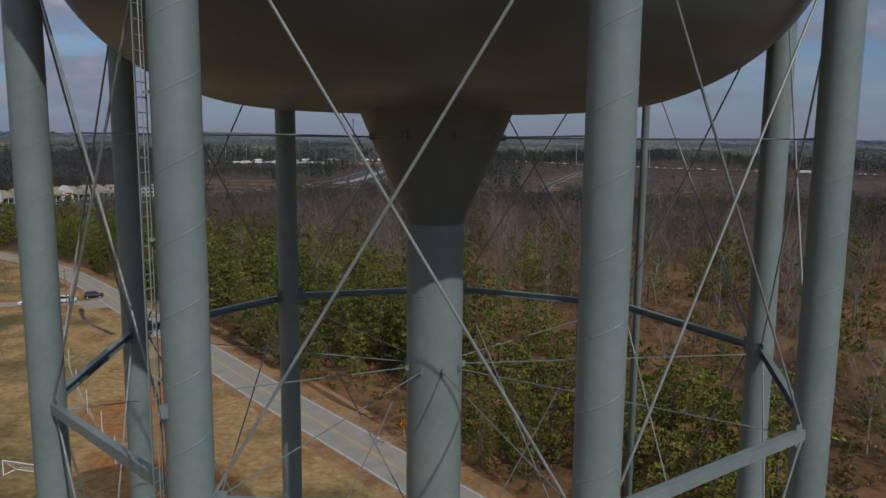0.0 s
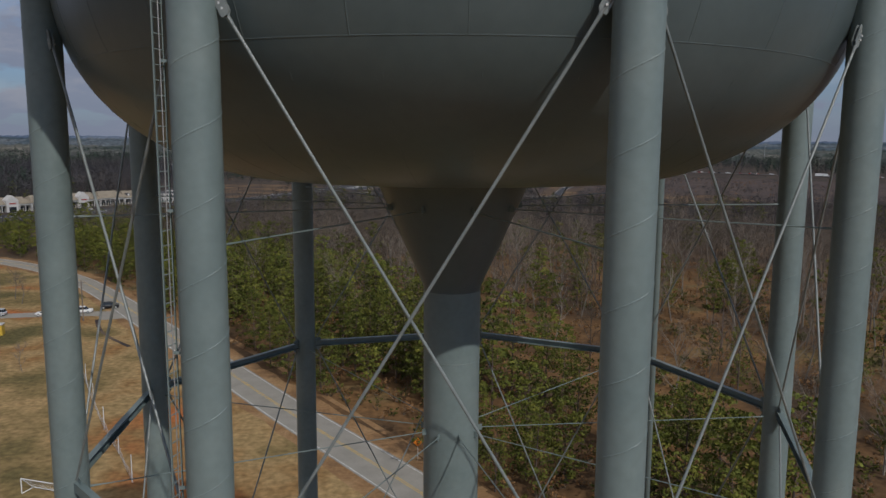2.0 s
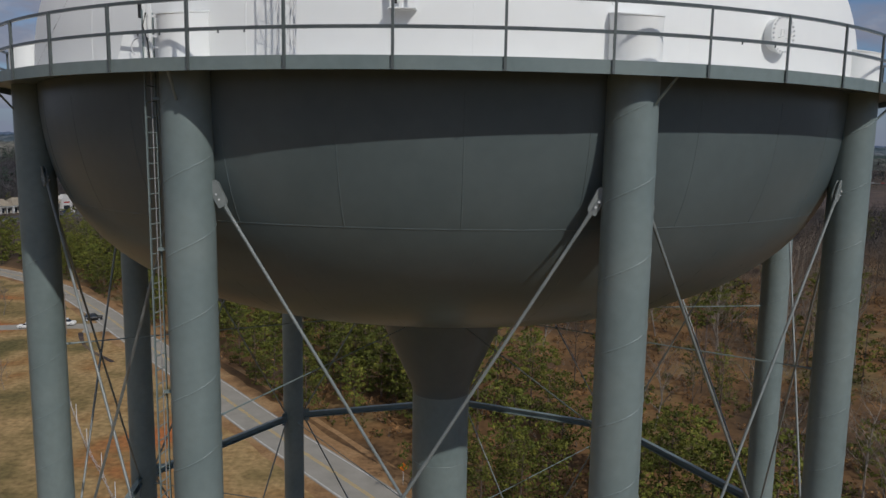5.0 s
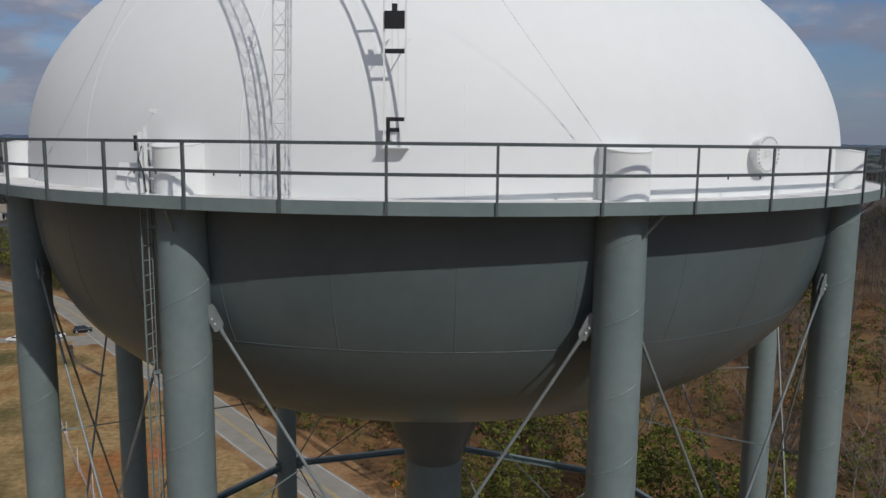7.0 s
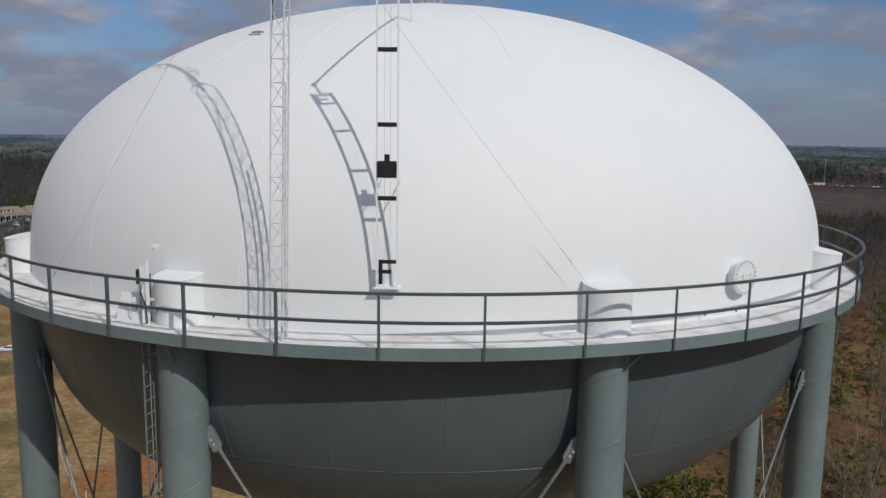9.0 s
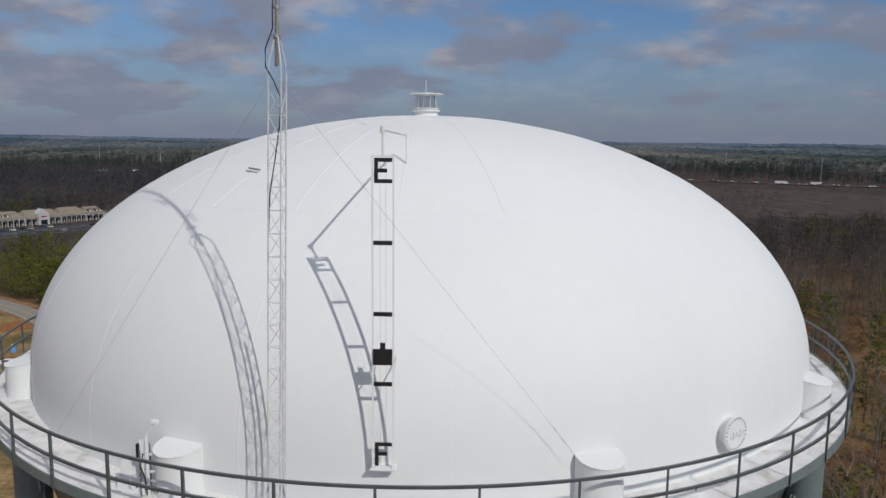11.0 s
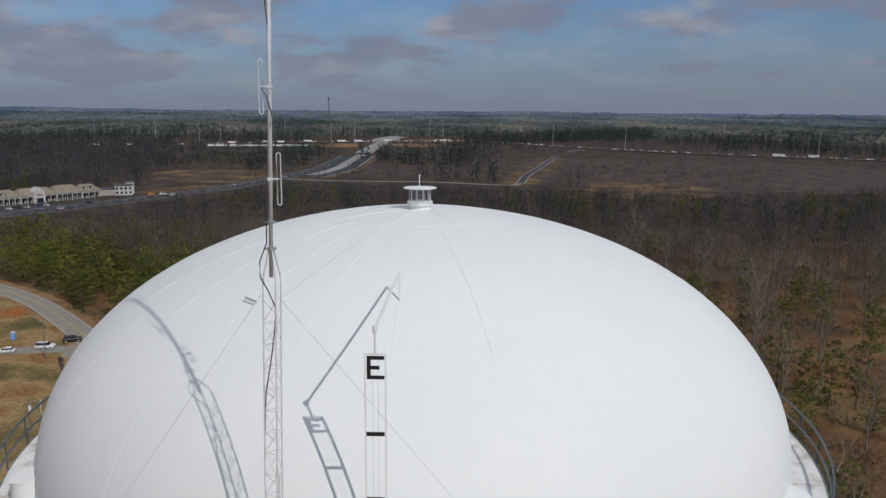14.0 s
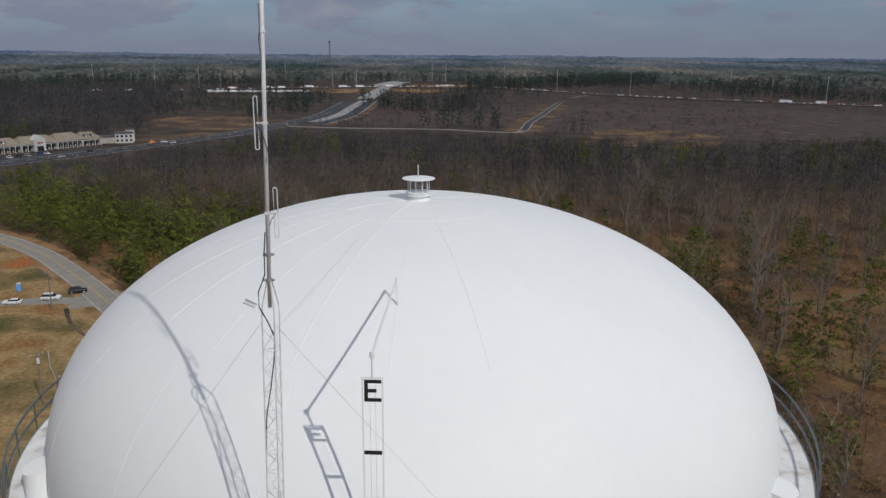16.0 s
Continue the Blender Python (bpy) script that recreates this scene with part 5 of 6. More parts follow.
def grove(count, x0, y0, x1, y1, depth, lo, hi):
    """Trees in a band from one point to another, depth metres wide."""
    out = []
    for k in range(count):
        u, v = rng.uniform(0, 1), rng.uniform(-0.5, 0.5) * depth
        x, y = x0 + (x1 - x0) * u + rng.normal(0, 4), y0 + (y1 - y0) * u + v
        out.append((x, y, land_z(x, y) - 0.2, rng.uniform(lo, hi), rng.uniform(0, 6.28), int(rng.integers(3))))
    return out


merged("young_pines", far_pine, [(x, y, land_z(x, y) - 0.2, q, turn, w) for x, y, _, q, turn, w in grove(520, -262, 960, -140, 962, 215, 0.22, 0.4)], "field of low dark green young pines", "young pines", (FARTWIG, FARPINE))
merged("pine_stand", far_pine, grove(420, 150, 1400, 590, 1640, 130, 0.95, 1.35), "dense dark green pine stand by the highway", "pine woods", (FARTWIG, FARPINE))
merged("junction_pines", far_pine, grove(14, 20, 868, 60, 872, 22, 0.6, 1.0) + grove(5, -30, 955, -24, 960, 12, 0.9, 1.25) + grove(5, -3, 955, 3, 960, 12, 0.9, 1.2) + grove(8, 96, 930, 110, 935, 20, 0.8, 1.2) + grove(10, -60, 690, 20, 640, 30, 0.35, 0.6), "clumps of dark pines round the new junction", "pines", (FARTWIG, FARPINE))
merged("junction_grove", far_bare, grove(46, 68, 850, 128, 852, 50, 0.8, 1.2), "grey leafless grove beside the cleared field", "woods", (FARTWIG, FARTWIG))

# unbroken canopy of the farthest woods, in three belts; haze painted in, bluer with distance
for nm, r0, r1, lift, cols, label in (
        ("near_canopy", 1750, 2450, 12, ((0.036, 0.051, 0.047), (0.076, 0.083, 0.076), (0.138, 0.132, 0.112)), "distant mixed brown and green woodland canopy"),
        ("middle_canopy", 2400, 3250, 13, ((0.046, 0.067, 0.082), (0.082, 0.101, 0.116), (0.132, 0.142, 0.148)), "far grey-green woodland canopy with haze painted in"),
        ("horizon_canopy", 3200, 4250, 13, ((0.068, 0.098, 0.150), (0.098, 0.130, 0.184), (0.138, 0.168, 0.216)), "blue-grey woodland canopy near the horizon, haze painted in")):
    mat = material(nm + "_hazed_leaves", [(0.38, cols[0]), (0.5, cols[1]), (0.64, cols[2])], 0.0045, 0.95, bump=0, fine=0.6, fine_scale=24, spec=0.05, stretch=(1, 0.45, 1))
    V, F = [], []
    nr, na = 34, 420
    for i in range(nr + 1):
        r = r0 + (r1 - r0) * i / nr
        for k in range(na + 1):
            a = radians(-40 + 80 * k / na)
            x, y = r * math.sin(a), -27 + r * math.cos(a)
            top = lift + 5.5 * noise.noise((x / 70, y / 40, 1.0)) + 7.0 * noise.noise((x / 19, y / 26, 2.0)) + 6 * noise.noise((x / 300, y / 160, 3.0))
            V.append((x, y, land_z(x, y) + (top if 0 < i else -2)))
    for i in range(nr):
        for k in range(na):
            q = i * (na + 1) + k
            F.append((q, q + 1, q + na + 2)); F.append((q, q + na + 2, q + na + 1))
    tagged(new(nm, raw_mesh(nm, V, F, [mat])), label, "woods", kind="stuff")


def shrub_mesh(h, n):
    V, F, CV, CF = [], [], [], []
    for k in range(n):
        a, t = rng.uniform(0, 6.28), rng.uniform(0.15, 0.9)
        e = np.array((math.cos(a) * t * h, math.sin(a) * t * h, h * rng.uniform(0.5, 1.1)))
        sliver(V, F, (0, 0, -0.1), e, 0.03, 0.008, 3)
        leaf(CV, CF, e * rng.uniform(0.6, 1.0), 0.32)
        leaf(CV, CF, e * rng.uniform(0.5, 1.0), 0.28)
        leaf(CV, CF, e * rng.uniform(0.4, 1.1), 0.26)
    return (V, F), (CV, CF)


shrubs = [shrub_mesh(1.2 + 0.35 * k, 9) for k in range(4)]
merged("brown_undergrowth", shrubs, mid_places(2300, 80, 300, 0.66, lambda x, y: side_of_road(x, y) > 8.0, 4), "brown winter undergrowth of shrubs and saplings", "undergrowth", (TWIG, SHRUB))
merged("green_undergrowth", shrubs, mid_places(760, 85, 250, 0.62, lambda x, y: 8.5 < side_of_road(x, y) and noise.noise((x / 25, y / 25, 6.0)) > 0.0, 4), "low green saplings and evergreen shrubs in the undergrowth", "undergrowth", (TWIG, PINE))
merged("field_scrub", shrubs, mid_places(420, 540, 1150, 0.5, lambda x, y: in_clearing(x, y), 4), "low brown scrub left on the cleared field", "scrub", (TWIG, SHRUB))
saplings = [shrub_mesh(2.6 + 0.6 * k, 9) for k in range(3)]
merged("field_saplings", saplings, mid_places(1000, 540, 1150, 0.5, lambda x, y: in_clearing(x, y) and noise.noise((x / 45, y / 45, 2.0)) > -0.1, 3), "dark leafless saplings on the cleared field", "saplings", (MIDTWIG, MIDTWIG))


# ---- things on the ground ----
def plain(name, rgb, rough=0.5, metal=0.0, var=0.08, scale=2.0):
    return material(name, [(0.3, tuple(c * (1 - var) for c in rgb)), (0.7, tuple(min(1, c * (1 + var)) for c in rgb))], scale, rough, metal, bump=0.04, fine=0.04)


CARWHITE, CARBLACK, CARSILVER, CARRED, CARBLUE = (plain(n, c, 0.25) for n, c in (("car_white", (0.7, 0.7, 0.68)), ("car_black", (0.015, 0.016, 0.018)), ("car_silver", (0.42, 0.43, 0.44)), ("car_red", (0.28, 0.03, 0.025)), ("car_blue", (0.04, 0.08, 0.2))))
GLASS = plain("dark_glass", (0.02, 0.024, 0.028), 0.08)
TYRE = plain("tyre", (0.02, 0.02, 0.02), 0.85)
LAMPRED = plain("tail_light", (0.3, 0.02, 0.015), 0.3)
LAMPCLEAR = plain("head_light", (0.6, 0.6, 0.58), 0.15)
WOODPOLE = plain("weathered_wood", (0.17, 0.14, 0.115), 0.9, 0, 0.25)
ORANGE = plain("orange_sign", (0.85, 0.24, 0.02), 0.5)
BLUEPLASTIC = plain("blue_plastic", (0.12, 0.30, 0.62), 0.5)
# cream and tan kept low: cloud shade over the shops put into the colour
CREAM = plain("cream_wall", (0.36, 0.33, 0.28), 0.85, 0, 0.1, 0.4)
TANROOF = plain("tan_shingles", (0.235, 0.20, 0.148), 0.9, 0, 0.2, 0.6)
OFFWHITE = plain("off_white_wall", (0.46, 0.45, 0.43), 0.8, 0, 0.1, 0.4)
DARKROOF = plain("dark_roof", (0.07, 0.07, 0.075), 0.8, 0, 0.15, 0.5)
CONTAINER = plain("yellow_steel", (0.55, 0.36, 0.05), 0.5)
FRAMEWHITE = plain("white_tube", (0.75, 0.75, 0.73), 0.4)
TRUCKWHITE = plain("truck_white", (0.72, 0.72, 0.72), 0.4)


def shell(bm, rows):
    """Loft through closed rings of points."""
    rings = [[bm.verts.new(p) for p in ring] for ring in rows]
    n = len(rings[0])
    for lo, hi in zip(rings, rings[1:]):
        for i in range(n):
            bm.faces.new((lo[i], lo[(i + 1) % n], hi[(i + 1) % n], hi[i]))
    bm.faces.new(rings[0][::-1]); bm.faces.new(rings[-1])
    bmesh.ops.recalc_face_normals(bm, faces=bm.faces)


def car(label, x, y, turn, paint, tall=False, name="car", group="parked cars"):
    t = thing(name, label, "car", Matrix.Translation((x, y, 0.06)) @ Matrix.Rotation(radians(turn), 4, "Z"), group)
    L, W, belt, roof = (4.8, 1.9, 1.05, 1.78) if tall else (4.6, 1.8, 0.9, 1.42)

    def ring(z, x0, x1, w):
        c = 0.18
        return [(x0 + c, -w, z), (x1 - c, -w, z), (x1, -w + c, z), (x1, w - c, z), (x1 - c, w, z), (x0 + c, w, z), (x0, w - c, z), (x0, -w + c, z)]

    bm = bmesh.new()
    shell(bm, [ring(0.28, -L / 2 + 0.1, L / 2 - 0.1, W / 2 - 0.05), ring(0.55, -L / 2, L / 2, W / 2), ring(belt - 0.12, -L / 2 + 0.03, L / 2 - 0.05, W / 2), ring(belt, -L / 2 + 0.12, L / 2 - 0.3, W / 2 - 0.06)])
    body = part("body", bm, paint, t)
    back, front = (-L / 2 + 0.15, 0.95) if tall else (-L / 2 + 0.55, 0.75)
    bm = bmesh.new()
    shell(bm, [ring(belt - 0.01, back, front + 0.35, W / 2 - 0.09), ring(roof - 0.1, back + 0.3, front - 0.35, W / 2 - 0.22)])
    part("windows", bm, GLASS, t, "dark window glass")
    bm = bmesh.new()
    shell(bm, [ring(roof - 0.1, back + 0.28, front - 0.33, W / 2 - 0.21), ring(roof, back + 0.42, front - 0.5, W / 2 - 0.3)])
    part("roof", bm, paint, t)
    for sx in (-L / 2 + 0.85, L / 2 - 0.9):
        for sy in (-W / 2 + 0.1, W / 2 - 0.1):
            bm = bmesh.new()
            add_tube(bm, (sx, sy - 0.11, 0.33), (sx, sy + 0.11, 0.33), 0.33, seg=18)
            wheel = part("wheel", bm, TYRE, t, "black tyre")
            bm = bmesh.new()
            add_tube(bm, (sx, sy - 0.115, 0.33), (sx, sy + 0.115, 0.33), 0.2, seg=12)
            part("rim", bm, GALV, wheel)
    for sx, m, nm in ((L / 2 - 0.06, LAMPCLEAR, "headlight"), (-L / 2 + 0.02, LAMPRED, "tail_light")):
        for sy in (-W / 2 + 0.3, W / 2 - 0.3):
            bm = bmesh.new()
            add_box(bm, (0.08, 0.34, 0.14), Matrix.Translation((sx, sy, 0.68)))
            part(nm, bm, m, body)
    return t


car("white sport utility vehicle on the side road", -91, 172.6, 2, CARWHITE, True)
car("white saloon car on the side road", -99.5, 169.4, 186, CARWHITE)
car("black sport utility vehicle leaving the side road", -86.2, 178.2, 20, CARBLACK, True)
car("silver estate car on the side road", -112, 169.5, 182, CARSILVER, True)


def utility_pole(x, y, h, turn, transformer=False):
    t = thing("utility_pole", "weathered wooden utility pole with a crossarm", "utility pole", Matrix.Translation((x, y, 0)) @ Matrix.Rotation(radians(turn), 4, "Z"), "utility poles")
    bm = bmesh.new()
    add_tube(bm, (0, 0, -0.3), (0, 0, h), 0.17, 0.11, 12)
    part("pole", bm, WOODPOLE, t)
    bm = bmesh.new()
    add_box(bm, (2.2, 0.1, 0.12), Matrix.Translation((0, -0.12, h - 0.5)))
    part("crossarm", bm, WOODPOLE, t)
    for k in (-1.0, -0.4, 0.4, 1.0):
        bm = bmesh.new()
        add_tube(bm, (k, -0.12, h - 0.44), (k, -0.12, h - 0.24), 0.05, 0.03, 8)
        part("insulator", bm, GALV, t)
    if transformer:
        bm = bmesh.new()
        add_tube(bm, (0.05, -0.42, h - 2.0), (0.05, -0.42, h - 1.0), 0.25, seg=16)
        part("transformer", bm, GALV, t, "grey transformer can")


POLES = [(-87, 163.5, 10.5), (-66, 108.5, 10.5), (-150, 232, 11)]
for i, (x, y, h) in enumerate(POLES):
    utility_pole(x, y, h, 35, i == 1)
for i, (a, b) in enumerate(((0, 1), (0, 2))):
    p, q = POLES[a], POLES[b]
    t = thing("overhead_wires", "thin black overhead power lines between poles", "power lines")
    for o in (-1.0, -0.4, 0.4, 1.0):
        bm = bmesh.new()
        dx, dy = o * math.cos(radians(35)), o * math.sin(radians(35))
        add_path(bm, [(p[0] + dx + (q[0] - p[0]) * u, p[1] + dy + (q[1] - p[1]) * u, (p[2] - 0.25) * (1 - u) + (q[2] - 0.25) * u - 4 * 0.9 * u * (1 - u)) for u in (k / 10 for k in range(11))], 0.012, 4)
        part("wire", bm, CABLE, t)

t = thing("road_sign", "orange diamond road-work sign on a steel post", "road sign", Matrix.Translation((-1.4, 77.1, 0)) @ Matrix.Rotation(radians(10), 4, "Z"))
bm = bmesh.new()
add_box(bm, (0.06, 0.05, 2.4), Matrix.Translation((0, 0.04, 1.1)))
part("post", bm, GALV, t)
bm = bmesh.new()
add_box(bm, (0.95, 0.02, 0.95), Matrix.Translation((0, 0, 2.75)) @ Matrix.Rotation(radians(45), 4, "Y"))
part("panel", bm, ORANGE, t)
for k, w in ((0.14, 0.5), (-0.08, 0.62), (-0.28, 0.3)):
    bm = bmesh.new()
    add_box(bm, (w, 0.006, 0.09), Matrix.Translation((0, -0.014, 2.75 + k)))
    part("text_bar", bm, BLACK, t)

t = thing("portable_toilet", "blue plastic portable toilet with a white roof", "portable toilet", Matrix.Translation((-103, 181, 0)) @ Matrix.Rotation(0.3, 4, "Z"))
bm = bmesh.new()
add_box(bm, (1.15, 1.15, 2.05), Matrix.Translation((0, 0, 1.07)))
bmesh.ops.bevel(bm, geom=bm.edges[:], offset=0.05, segments=2, affect="EDGES")
part("cabin", bm, BLUEPLASTIC, t)
bm = bmesh.new()
add_box(bm, (0.7, 0.03, 1.75), Matrix.Translation((0, -0.585, 1.0)))
part("door", bm, BLUEPLASTIC, t)
bm = bmesh.new()
shell(bm, [[(-0.6, -0.6, 2.1), (0.6, -0.6, 2.1), (0.6, 0.6, 2.1), (-0.6, 0.6, 2.1)], [(-0.3, -0.4, 2.35), (0.3, -0.4, 2.35), (0.3, 0.4, 2.35), (-0.3, 0.4, 2.35)]])
part("roof", bm, OFFWHITE, t)

t = thing("football_goal", "white tubular football goal on the lawn", "goal", Matrix.Translation((-50.5, 66.5, 0)) @ Matrix.Rotation(radians(-18), 4, "Z"))
for a, b, nm in (((-2.7, 0, 0), (-2.7, 0, 2.1), "goal_post"), ((2.7, 0, 0), (2.7, 0, 2.1), "goal_post"), ((-2.7, 0, 2.1), (2.7, 0, 2.1), "crossbar"), ((-2.7, 0, 2.1), (-2.7, 1.9, 0.05), "back_stay"), ((2.7, 0, 2.1), (2.7, 1.9, 0.05), "back_stay"), ((-2.7, 1.9, 0.05), (2.7, 1.9, 0.05), "ground_bar"), ((-2.7, 0, 0.05), (-2.7, 1.9, 0.05), "ground_bar"), ((2.7, 0, 0.05), (2.7, 1.9, 0.05), "ground_bar")):
    bm = bmesh.new()
    add_tube(bm, a, b, 0.06, seg=10)
    part(nm, bm, FRAMEWHITE, t)
bm = bmesh.new()
for k in range(19):
    x = -2.7 + 5.4 * k / 18
    add_tube(bm, (x, 0, 2.1), (x, 1.9, 0.05), 0.006, seg=3, caps=False)
for k in range(1, 8):
    u = k / 8
    add_tube(bm, (-2.7, 1.9 * u, 2.1 - 2.05 * u), (2.7, 1.9 * u, 2.1 - 2.05 * u), 0.006, seg=3, caps=False)
part("net", bm, FRAMEWHITE, t, "thin white goal net")

t = thing("ball_fence", "sagging chain-link fence on tall steel posts", "fence")
posts = [(-72, 126), (-64.5, 113), (-58, 101), (-51.5, 89.5), (-45.5, 80), (-40, 70.5)]
for x, y in posts:
    bm = bmesh.new()
    add_tube(bm, (x, y, -0.2), (x, y, 3.9), 0.06, seg=10)
    part("post", bm, GALV, t)
for (x0, y0), (x1, y1) in zip(posts, posts[1:]):
    bm = bmesh.new()
    for k in range(7):
        z = 0.1 + 0.28 * k
        add_path(bm, [(x0 + (x1 - x0) * u, y0 + (y1 - y0) * u, z * (1 - 0.5 * math.sin(math.pi * u))) for u in (q / 8 for q in range(9))], 0.008, 3)
    for k in range(26):
        u = k / 25
        add_tube(bm, (x0 + (x1 - x0) * u, y0 + (y1 - y0) * u, 0), (x0 + (x1 - x0) * u, y0 + (y1 - y0) * u, 1.8 * (1 - 0.5 * math.sin(math.pi * u))), 0.005, seg=3, caps=False)
    part("wire_mesh", bm, GALV, t, "sagging chain-link mesh")

t = thing("storage_container", "yellow steel storage container on the lawn", "container", Matrix.Translation((-102.5, 149, 0)) @ Matrix.Rotation(0.25, 4, "Z"))
bm = bmesh.new()
add_box(bm, (6.0, 2.4, 2.5), Matrix.Translation((0, 0, 1.3)))
part("body", bm, CONTAINER, t)
for k in range(15):
    bm = bmesh.new()
    add_box(bm, (0.18, 0.06, 2.3), Matrix.Translation((-2.8 + 0.4 * k, -1.22, 1.3)))
    part("rib", bm, CONTAINER, t)
bm = bmesh.new()
add_box(bm, (6.2, 2.6, 0.12), Matrix.Translation((0, 0, 2.61)))
part("roof", bm, OFFWHITE, t)

lawn_tree = copy_thing(bare_trees[0], Matrix.Translation((-80, 120, 0)))
lawn_tree.scale = (0.34, 0.34, 0.34)
tagged(lawn_tree, "small leafless young tree alone on the lawn", "tree", "lawn trees")
for x, y, s in ((-113, 184, 0.45), (-118, 190, 0.5), (-122, 184, 0.42), (-127, 193, 0.5), (-131, 186, 0.46), (-124, 178, 0.4), (-136, 195, 0.5), (-117, 178, 0.36), (-141, 188, 0.45)):
    o = copy_thing(bare_trees[1], Matrix.Translation((x, y, 0)) @ Matrix.Rotation(x, 4, "Z"))
    o.scale = (s, s, s)


# ---- shops ----
def gable(bm, x0, x1, y0, y1, z0, z1, over=0.5):
    """Ridge along x."""
    ym = (y0 + y1) / 2
    v = [bm.verts.new(p) for p in ((x0 - over, y0 - over, z0), (x1 + over, y0 - over, z0), (x1 + over, y1 + over, z0), (x0 - over, y1 + over, z0), (x0 + 2.5, ym, z1), (x1 - 2.5, ym, z1))]
    for q in ((0, 1, 5, 4), (2, 3, 4, 5), (1, 2, 5), (3, 0, 4), (3, 2, 1, 0)):
        bm.faces.new([v[i] for i in q])
    bmesh.ops.recalc_face_normals(bm, faces=bm.faces)


def shops():
    ang = math.atan2(42, 34)
    t = thing("shop_row", "cream shopping row with tan hipped roofs and colonnade", "shops", Matrix.Translation((-229, 500, 0)) @ Matrix.Rotation(ang, 4, "Z"))
    for i, (x0, x1, h, rz) in enumerate(((-62, -40, 5.0, 9.0), (-40, -18, 5.2, 9.6), (-18, 6, 5.2, 9.6), (6, 24, 5.4, 10.0), (24, 38, 5.0, 9.4))):
        bm = bmesh.new()
        add_box(bm, (x1 - x0 - 0.05, 14, h), Matrix.Translation(((x0 + x1) / 2, 7, h / 2)))
        wall = part("wall", bm, CREAM, t)
        bm = bmesh.new()
        gable(bm, x0, x1, -3.2, 14, h + 0.02 * i, rz)
        part("roof", bm, TANROOF, t, "tan shingled hipped roof")
        n = int((x1 - x0) / 3.6)
        for k in range(n + 1):
            x = x0 + 0.4 + (x1 - x0 - 0.8) * k / n
            bm = bmesh.new()
            add_box(bm, (0.45, 0.45, h), Matrix.Translation((x, -3.0, h / 2)))
            part("column", bm, OFFWHITE, t)
            if k < n:
                bm = bmesh.new()
                add_box(bm, (2.5, 0.1, 2.8), Matrix.Translation((x + (x1 - x0 - 0.8) / n / 2, -0.04, 1.6)))
                part("shop_window", bm, GLASS, wall, "dark shop window")
        bm = bmesh.new()
        add_box(bm, (x1 - x0, 0.3, 0.9), Matrix.Translation(((x0 + x1) / 2, -3.05, h - 0.4)))
        part("fascia_board", bm, OFFWHITE, t)
    for x in (-6, -52):
        bm = bmesh.new()
        shell(bm, [[(x - 3.6, -3.9, 0), (x + 3.6, -3.9, 0), (x + 3.6, -3.9, 7.5), (x, -3.9, 10.6), (x - 3.6, -3.9, 7.5)], [(x - 3.6, 3, 0), (x + 3.6, 3, 0), (x + 3.6, 3, 7.5), (x, 3, 10.6), (x - 3.6, 3, 7.5)]])
        g = part("entrance_gable", bm, OFFWHITE, t)
        bm = bmesh.new()
        add_box(bm, (4.0, 0.06, 0.8), Matrix.Translation((x, -3.95, 5.4)))
        part("sign_bar", bm, CARRED, g)
        bm = bmesh.new()
        add_box(bm, (4.4, 0.06, 3.2), Matrix.Translation((x, -3.94, 1.7)))
        part("doors", bm, GLASS, g)
    for x in (28, 33, -33, -28):
        bm = bmesh.new()
        add_box(bm, (2.6, 3.4, 2.0), Matrix.Translation((x, 0.4, 7.0)))
        d = part("dormer", bm, DARKROOF, t)
        bm = bmesh.new()
        add_tube(bm, (x, -1.36, 7.0), (x, -1.28, 7.0), 0.75, seg=16)
        part("round_window", bm, OFFWHITE, d)
    t = thing("office_building", "white two-storey building with a dark roof", "building", Matrix.Translation((-196, 545, 0)) @ Matrix.Rotation(0.35, 4, "Z"))
    for nm, m, size, c in (("wall", OFFWHITE, (12, 14, 6.8), (3, 0, 3.4)), ("wing", CREAM, (16, 12, 4.4), (-11, 1, 2.2)), ("tower", OFFWHITE, (6, 6, 8.4), (7.5, 7.5, 4.2)), ("roof", DARKROOF, (12.8, 14.8, 0.6), (3, 0, 7.1)), ("roof", DARKROOF, (16.6, 12.8, 0.5), (-11, 1, 4.65)), ("roof", DARKROOF, (6.8, 6.8, 0.6), (7.5, 7.5, 8.7))):
        bm = bmesh.new()
        add_box(bm, size, Matrix.Translation(c))
        w = part(nm, bm, m, t)
        if nm == "wall":
            for zz in (1.9, 5.0):
                for k in range(4):
                    bm = bmesh.new()
                    add_box(bm, (1.5, 0.1, 1.7), Matrix.Translation((-1.6 + 3.0 * k, -7.04, zz)))
                    part("window", bm, GLASS, w)


shops()
for i in range(16):
    p = ROAD2[12 + i]
    d = (ROAD2[13 + i] - ROAD2[11 + i]).normalized()
    s = Vector((d.y, -d.x, 0))
    if i % 5 == 3:
        continue
    q = p - s * (17.5 + (i % 3) * 0.6)
    car("parked car before the shops", q.x, q.y, math.degrees(math.atan2(d.y, d.x)) + 90, (CARWHITE, CARBLACK, CARSILVER, CARRED, CARBLUE)[i % 5], i % 2 == 0, group="cars before the shops")
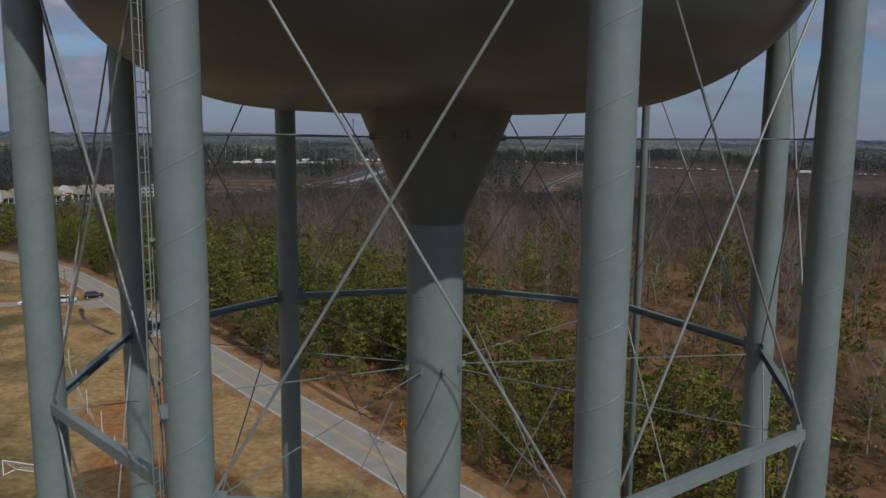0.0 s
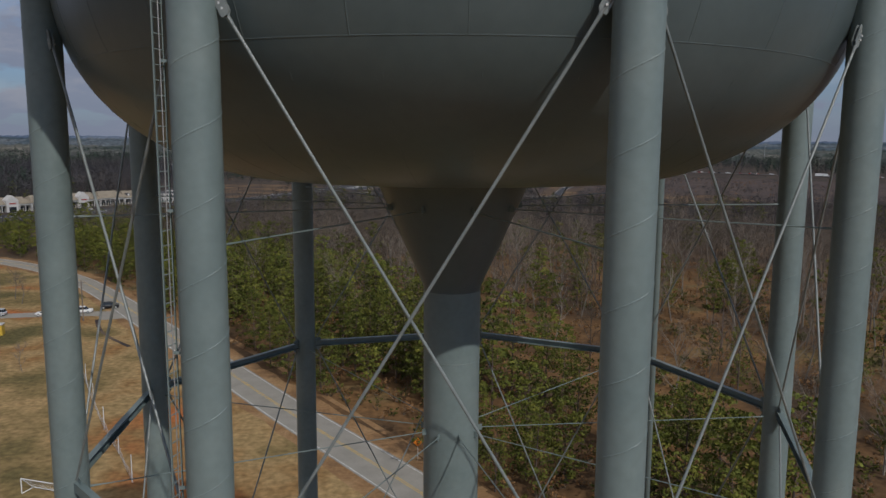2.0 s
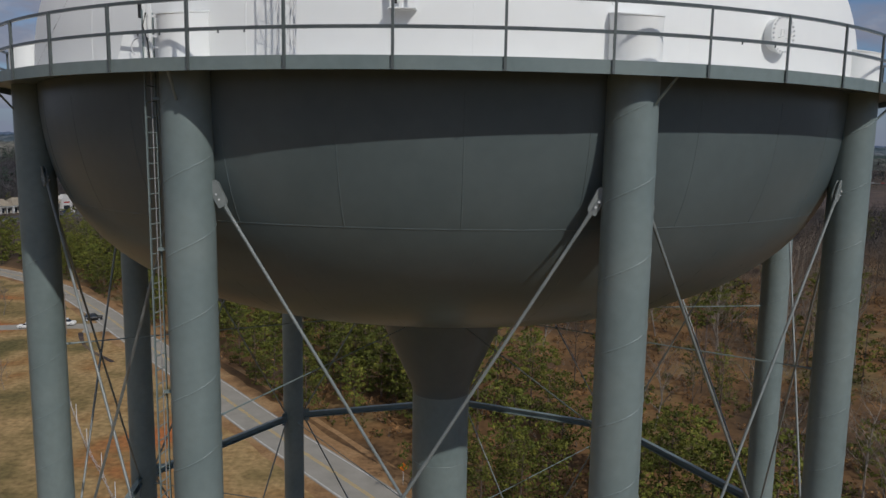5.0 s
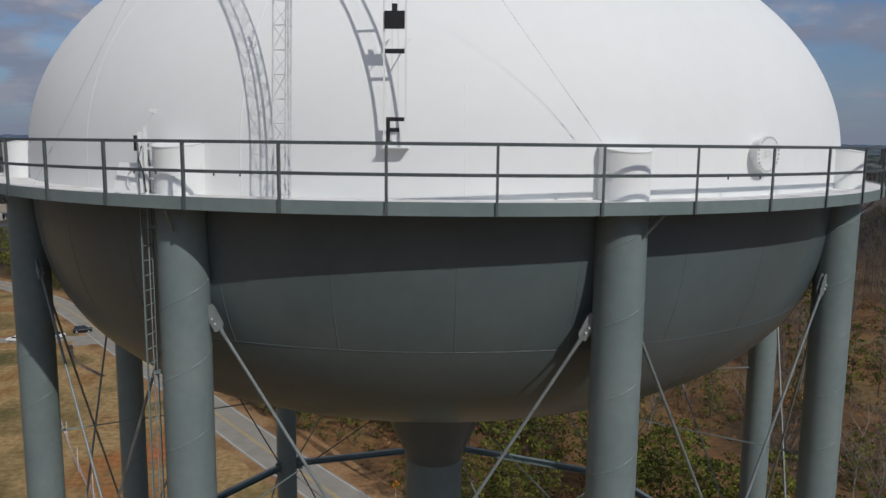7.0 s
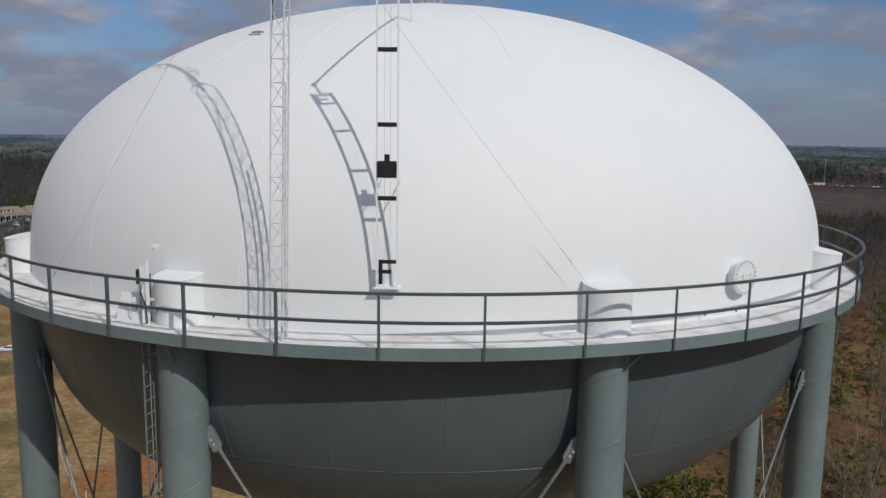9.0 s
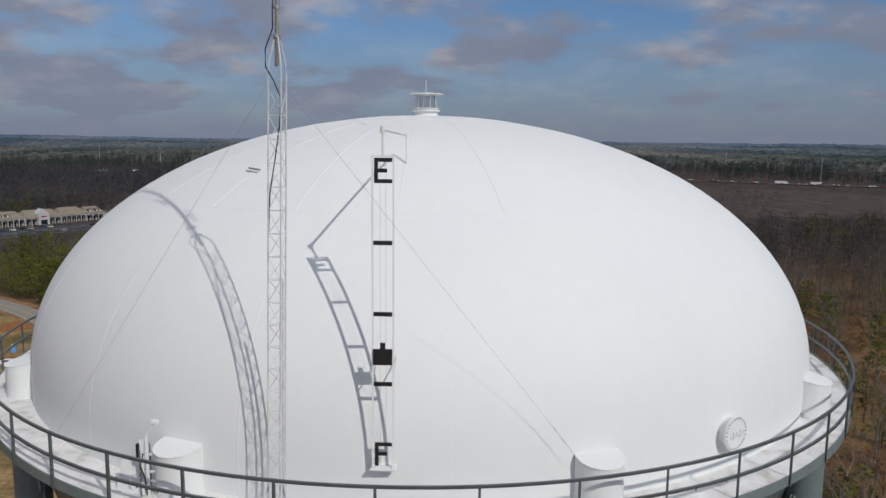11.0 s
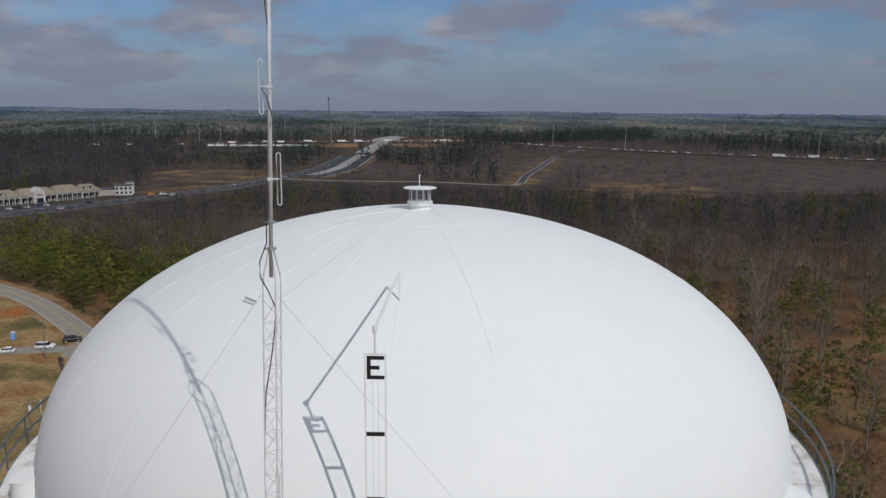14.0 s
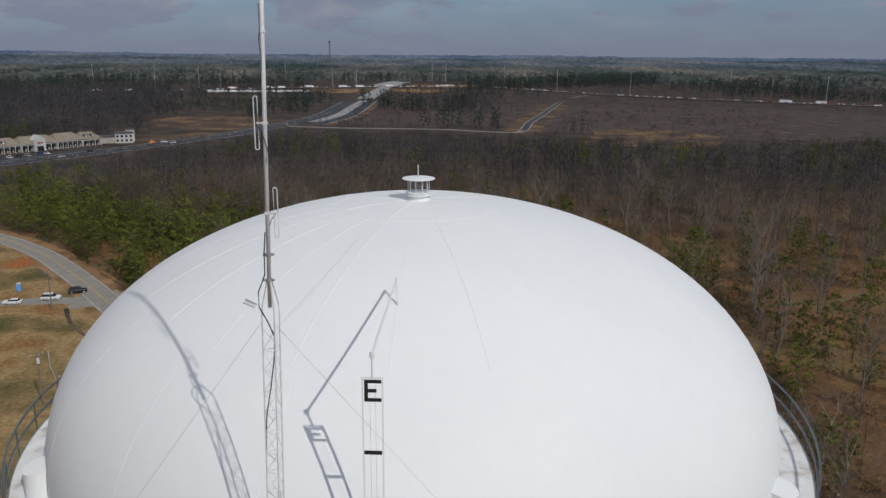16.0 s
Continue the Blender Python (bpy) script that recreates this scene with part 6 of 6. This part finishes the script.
for u, o, m in ((26, 4, CARSILVER), (31, -4, CARBLACK), (40, 4, CARWHITE), (52, -4, CARSILVER), (60, 4, CARWHITE)):
    p, d = ROAD2[u], (ROAD2[u + 1] - ROAD2[u - 1]).normalized()
    q = p + Vector((d.y, -d.x, 0)) * o
    car("distant car on the new road", q.x, q.y, math.degrees(math.atan2(d.y, d.x)), m, False, group="cars on the new road")


# ---- highway: trucks, light masts ----
def truck(x, y, z, turn):
    t = thing("lorry", "distant lorry with a white box trailer", "lorry", Matrix.Translation((x, y, z)) @ Matrix.Rotation(turn, 4, "Z"), "highway lorries")
    bm = bmesh.new()
    add_box(bm, (14, 2.6, 2.9), Matrix.Translation((0, 0, 2.65)))
    part("trailer", bm, TRUCKWHITE, t)
    bm = bmesh.new()
    shell(bm, [[(7.4, -1.2, 0.6), (9.8, -1.2, 0.6), (9.8, 1.2, 0.6), (7.4, 1.2, 0.6)], [(7.4, -1.2, 2.2), (9.6, -1.2, 2.2), (9.6, 1.2, 2.2), (7.4, 1.2, 2.2)], [(7.5, -1.1, 3.6), (8.8, -1.1, 3.6), (8.8, 1.1, 3.6), (7.5, 1.1, 3.6)]])
    part("cab", bm, CARRED if int(x) % 4 == 0 else TRUCKWHITE, t)
    for wx in (-5.5, -4.3, 6.2, 8.8):
        bm = bmesh.new()
        add_tube(bm, (wx, -1.3, 0.5), (wx, 1.3, 0.5), 0.5, seg=10)
        part("axle", bm, TYRE, t)


for i in range(2, len(HIGHWAY) - 4):
    p, d = HIGHWAY[i], (HIGHWAY[i + 1] - HIGHWAY[i - 1])
    L = d.length / 2
    n = max(1, int(L / 26))
    if p.y < 700 or p.x < -500:
        continue
    for k in range(n):
        if rng.uniform() < 0.74:
            continue
        q = p + d * 0.5 * (k / n)
        s = Vector((d.y, -d.x, 0)).normalized() * (6 if rng.uniform() < 0.5 else -6)
        truck(q.x + s.x, q.y + s.y, land_z(q.x, q.y) + 0.5, math.atan2(d.y, d.x))

for k in range(10):
    x, y = -282 + 16.5 * k + float(rng.uniform(-2, 2)), 1246 + 1.6 * k
    truck(x, y, land_z(x, y) + 0.4, 0.1)


def far_car(x, y, z, turn, paint, colour):
    t = thing("car", "distant " + colour + " car on the highway", "car", Matrix.Translation((x, y, z)) @ Matrix.Rotation(turn, 4, "Z"), "highway cars")
    bm = bmesh.new()
    shell(bm, [[(-2.3, -0.9, 0.3), (2.3, -0.9, 0.3), (2.3, 0.9, 0.3), (-2.3, 0.9, 0.3)], [(-2.3, -0.9, 0.95), (2.2, -0.9, 0.9), (2.2, 0.9, 0.9), (-2.3, 0.9, 0.95)]])
    part("body", bm, paint, t)
    bm = bmesh.new()
    shell(bm, [[(-2.0, -0.85, 0.94), (1.2, -0.85, 0.92), (1.2, 0.85, 0.92), (-2.0, 0.85, 0.94)], [(-1.5, -0.7, 1.5), (0.5, -0.7, 1.5), (0.5, 0.7, 1.5), (-1.5, 0.7, 1.5)]])
    part("cabin", bm, GLASS if colour == "dark" else paint, t)


for i in range(2, len(HIGHWAY) - 4):
    p, d = HIGHWAY[i], HIGHWAY[i + 1] - HIGHWAY[i - 1]
    if p.y < 700 or p.x < -420:
        continue
    for k in range(3):
        q = p + d * 0.5 * rng.uniform(0, 1)
        o = Vector((d.y, -d.x, 0)).normalized() * float(rng.choice((-6.5, -3.0, 3.0, 6.5)))
        paint, colour = ((CARWHITE, "white"), (CARWHITE, "white"), (CARSILVER, "silver"), (CARRED, "red"), (CARBLACK, "dark"))[int(rng.integers(5))]
        far_car(q.x + o.x, q.y + o.y, land_z(q.x, q.y) + 1.12, math.atan2(d.y, d.x), paint, colour)
car("orange works vehicle parked beyond the office", -172, 541, 20, ORANGE, True)
car("white delivery van parked beyond the office", -164, 543, 20, CARWHITE, True)

STEEL_GREY = material("weathered_steel", [(0.3, (0.30, 0.305, 0.31)), (0.7, (0.42, 0.425, 0.43))], 1.0, 0.6, bump=0)
for x, y in ((-334, 1383), (-297, 1387), (-203, 1560), (-99, 1408), (-51, 1306), (254, 1620), (306, 1340), (401, 1217), (100, 1650), (130, 1660), (700, 1500), (640, 1050), (-560, 1500), (-430, 1450)):
    z = land_z(x, y)
    t = thing("light_mast", "tall slender highway light mast", "light mast", Matrix.Translation((x, y, z)), "light masts")
    bm = bmesh.new()
    add_tube(bm, (0, 0, -1), (0, 0, 36), 0.40, 0.22, 8)
    part("mast", bm, STEEL_GREY, t)
    bm = bmesh.new()
    add_tube(bm, (0, 0, 35.6), (0, 0, 36.4), 1.1, 0.9, 12)
    part("lamp_ring", bm, STEEL_GREY, t)
t = thing("lattice_tower", "distant dark lattice communication tower", "radio tower", Matrix.Translation((-141, 1955, land_z(-141, 1955))))
for k in range(3):
    bm = bmesh.new()
    a = k * 2.094
    add_tube(bm, (3.2 * math.cos(a), 3.2 * math.sin(a), -1), (1.0 * math.cos(a), 1.0 * math.sin(a), 84), 0.4, 0.3, 5)
    part("tower_leg", bm, DARKROOF, t)
for k in range(16):
    z0, z1 = k * 5.25, (k + 1) * 5.25
    for q in range(3):
        a, b = q * 2.094, (q + 1) * 2.094
        r0, r1 = 3.2 - 2.2 * z0 / 84, 3.2 - 2.2 * z1 / 84
        bm = bmesh.new()
        add_tube(bm, (r0 * math.cos(a), r0 * math.sin(a), z0), (r1 * math.cos(b), r1 * math.sin(b), z1), 0.22, seg=4, caps=False)
        part("tower_brace", bm, DARKROOF, t)
for z in (78, 83):
    bm = bmesh.new()
    add_tube(bm, (0, 0, z), (0, 0, z + 2.4), 2.3, seg=10)
    part("antenna_ring", bm, DARKROOF, t)
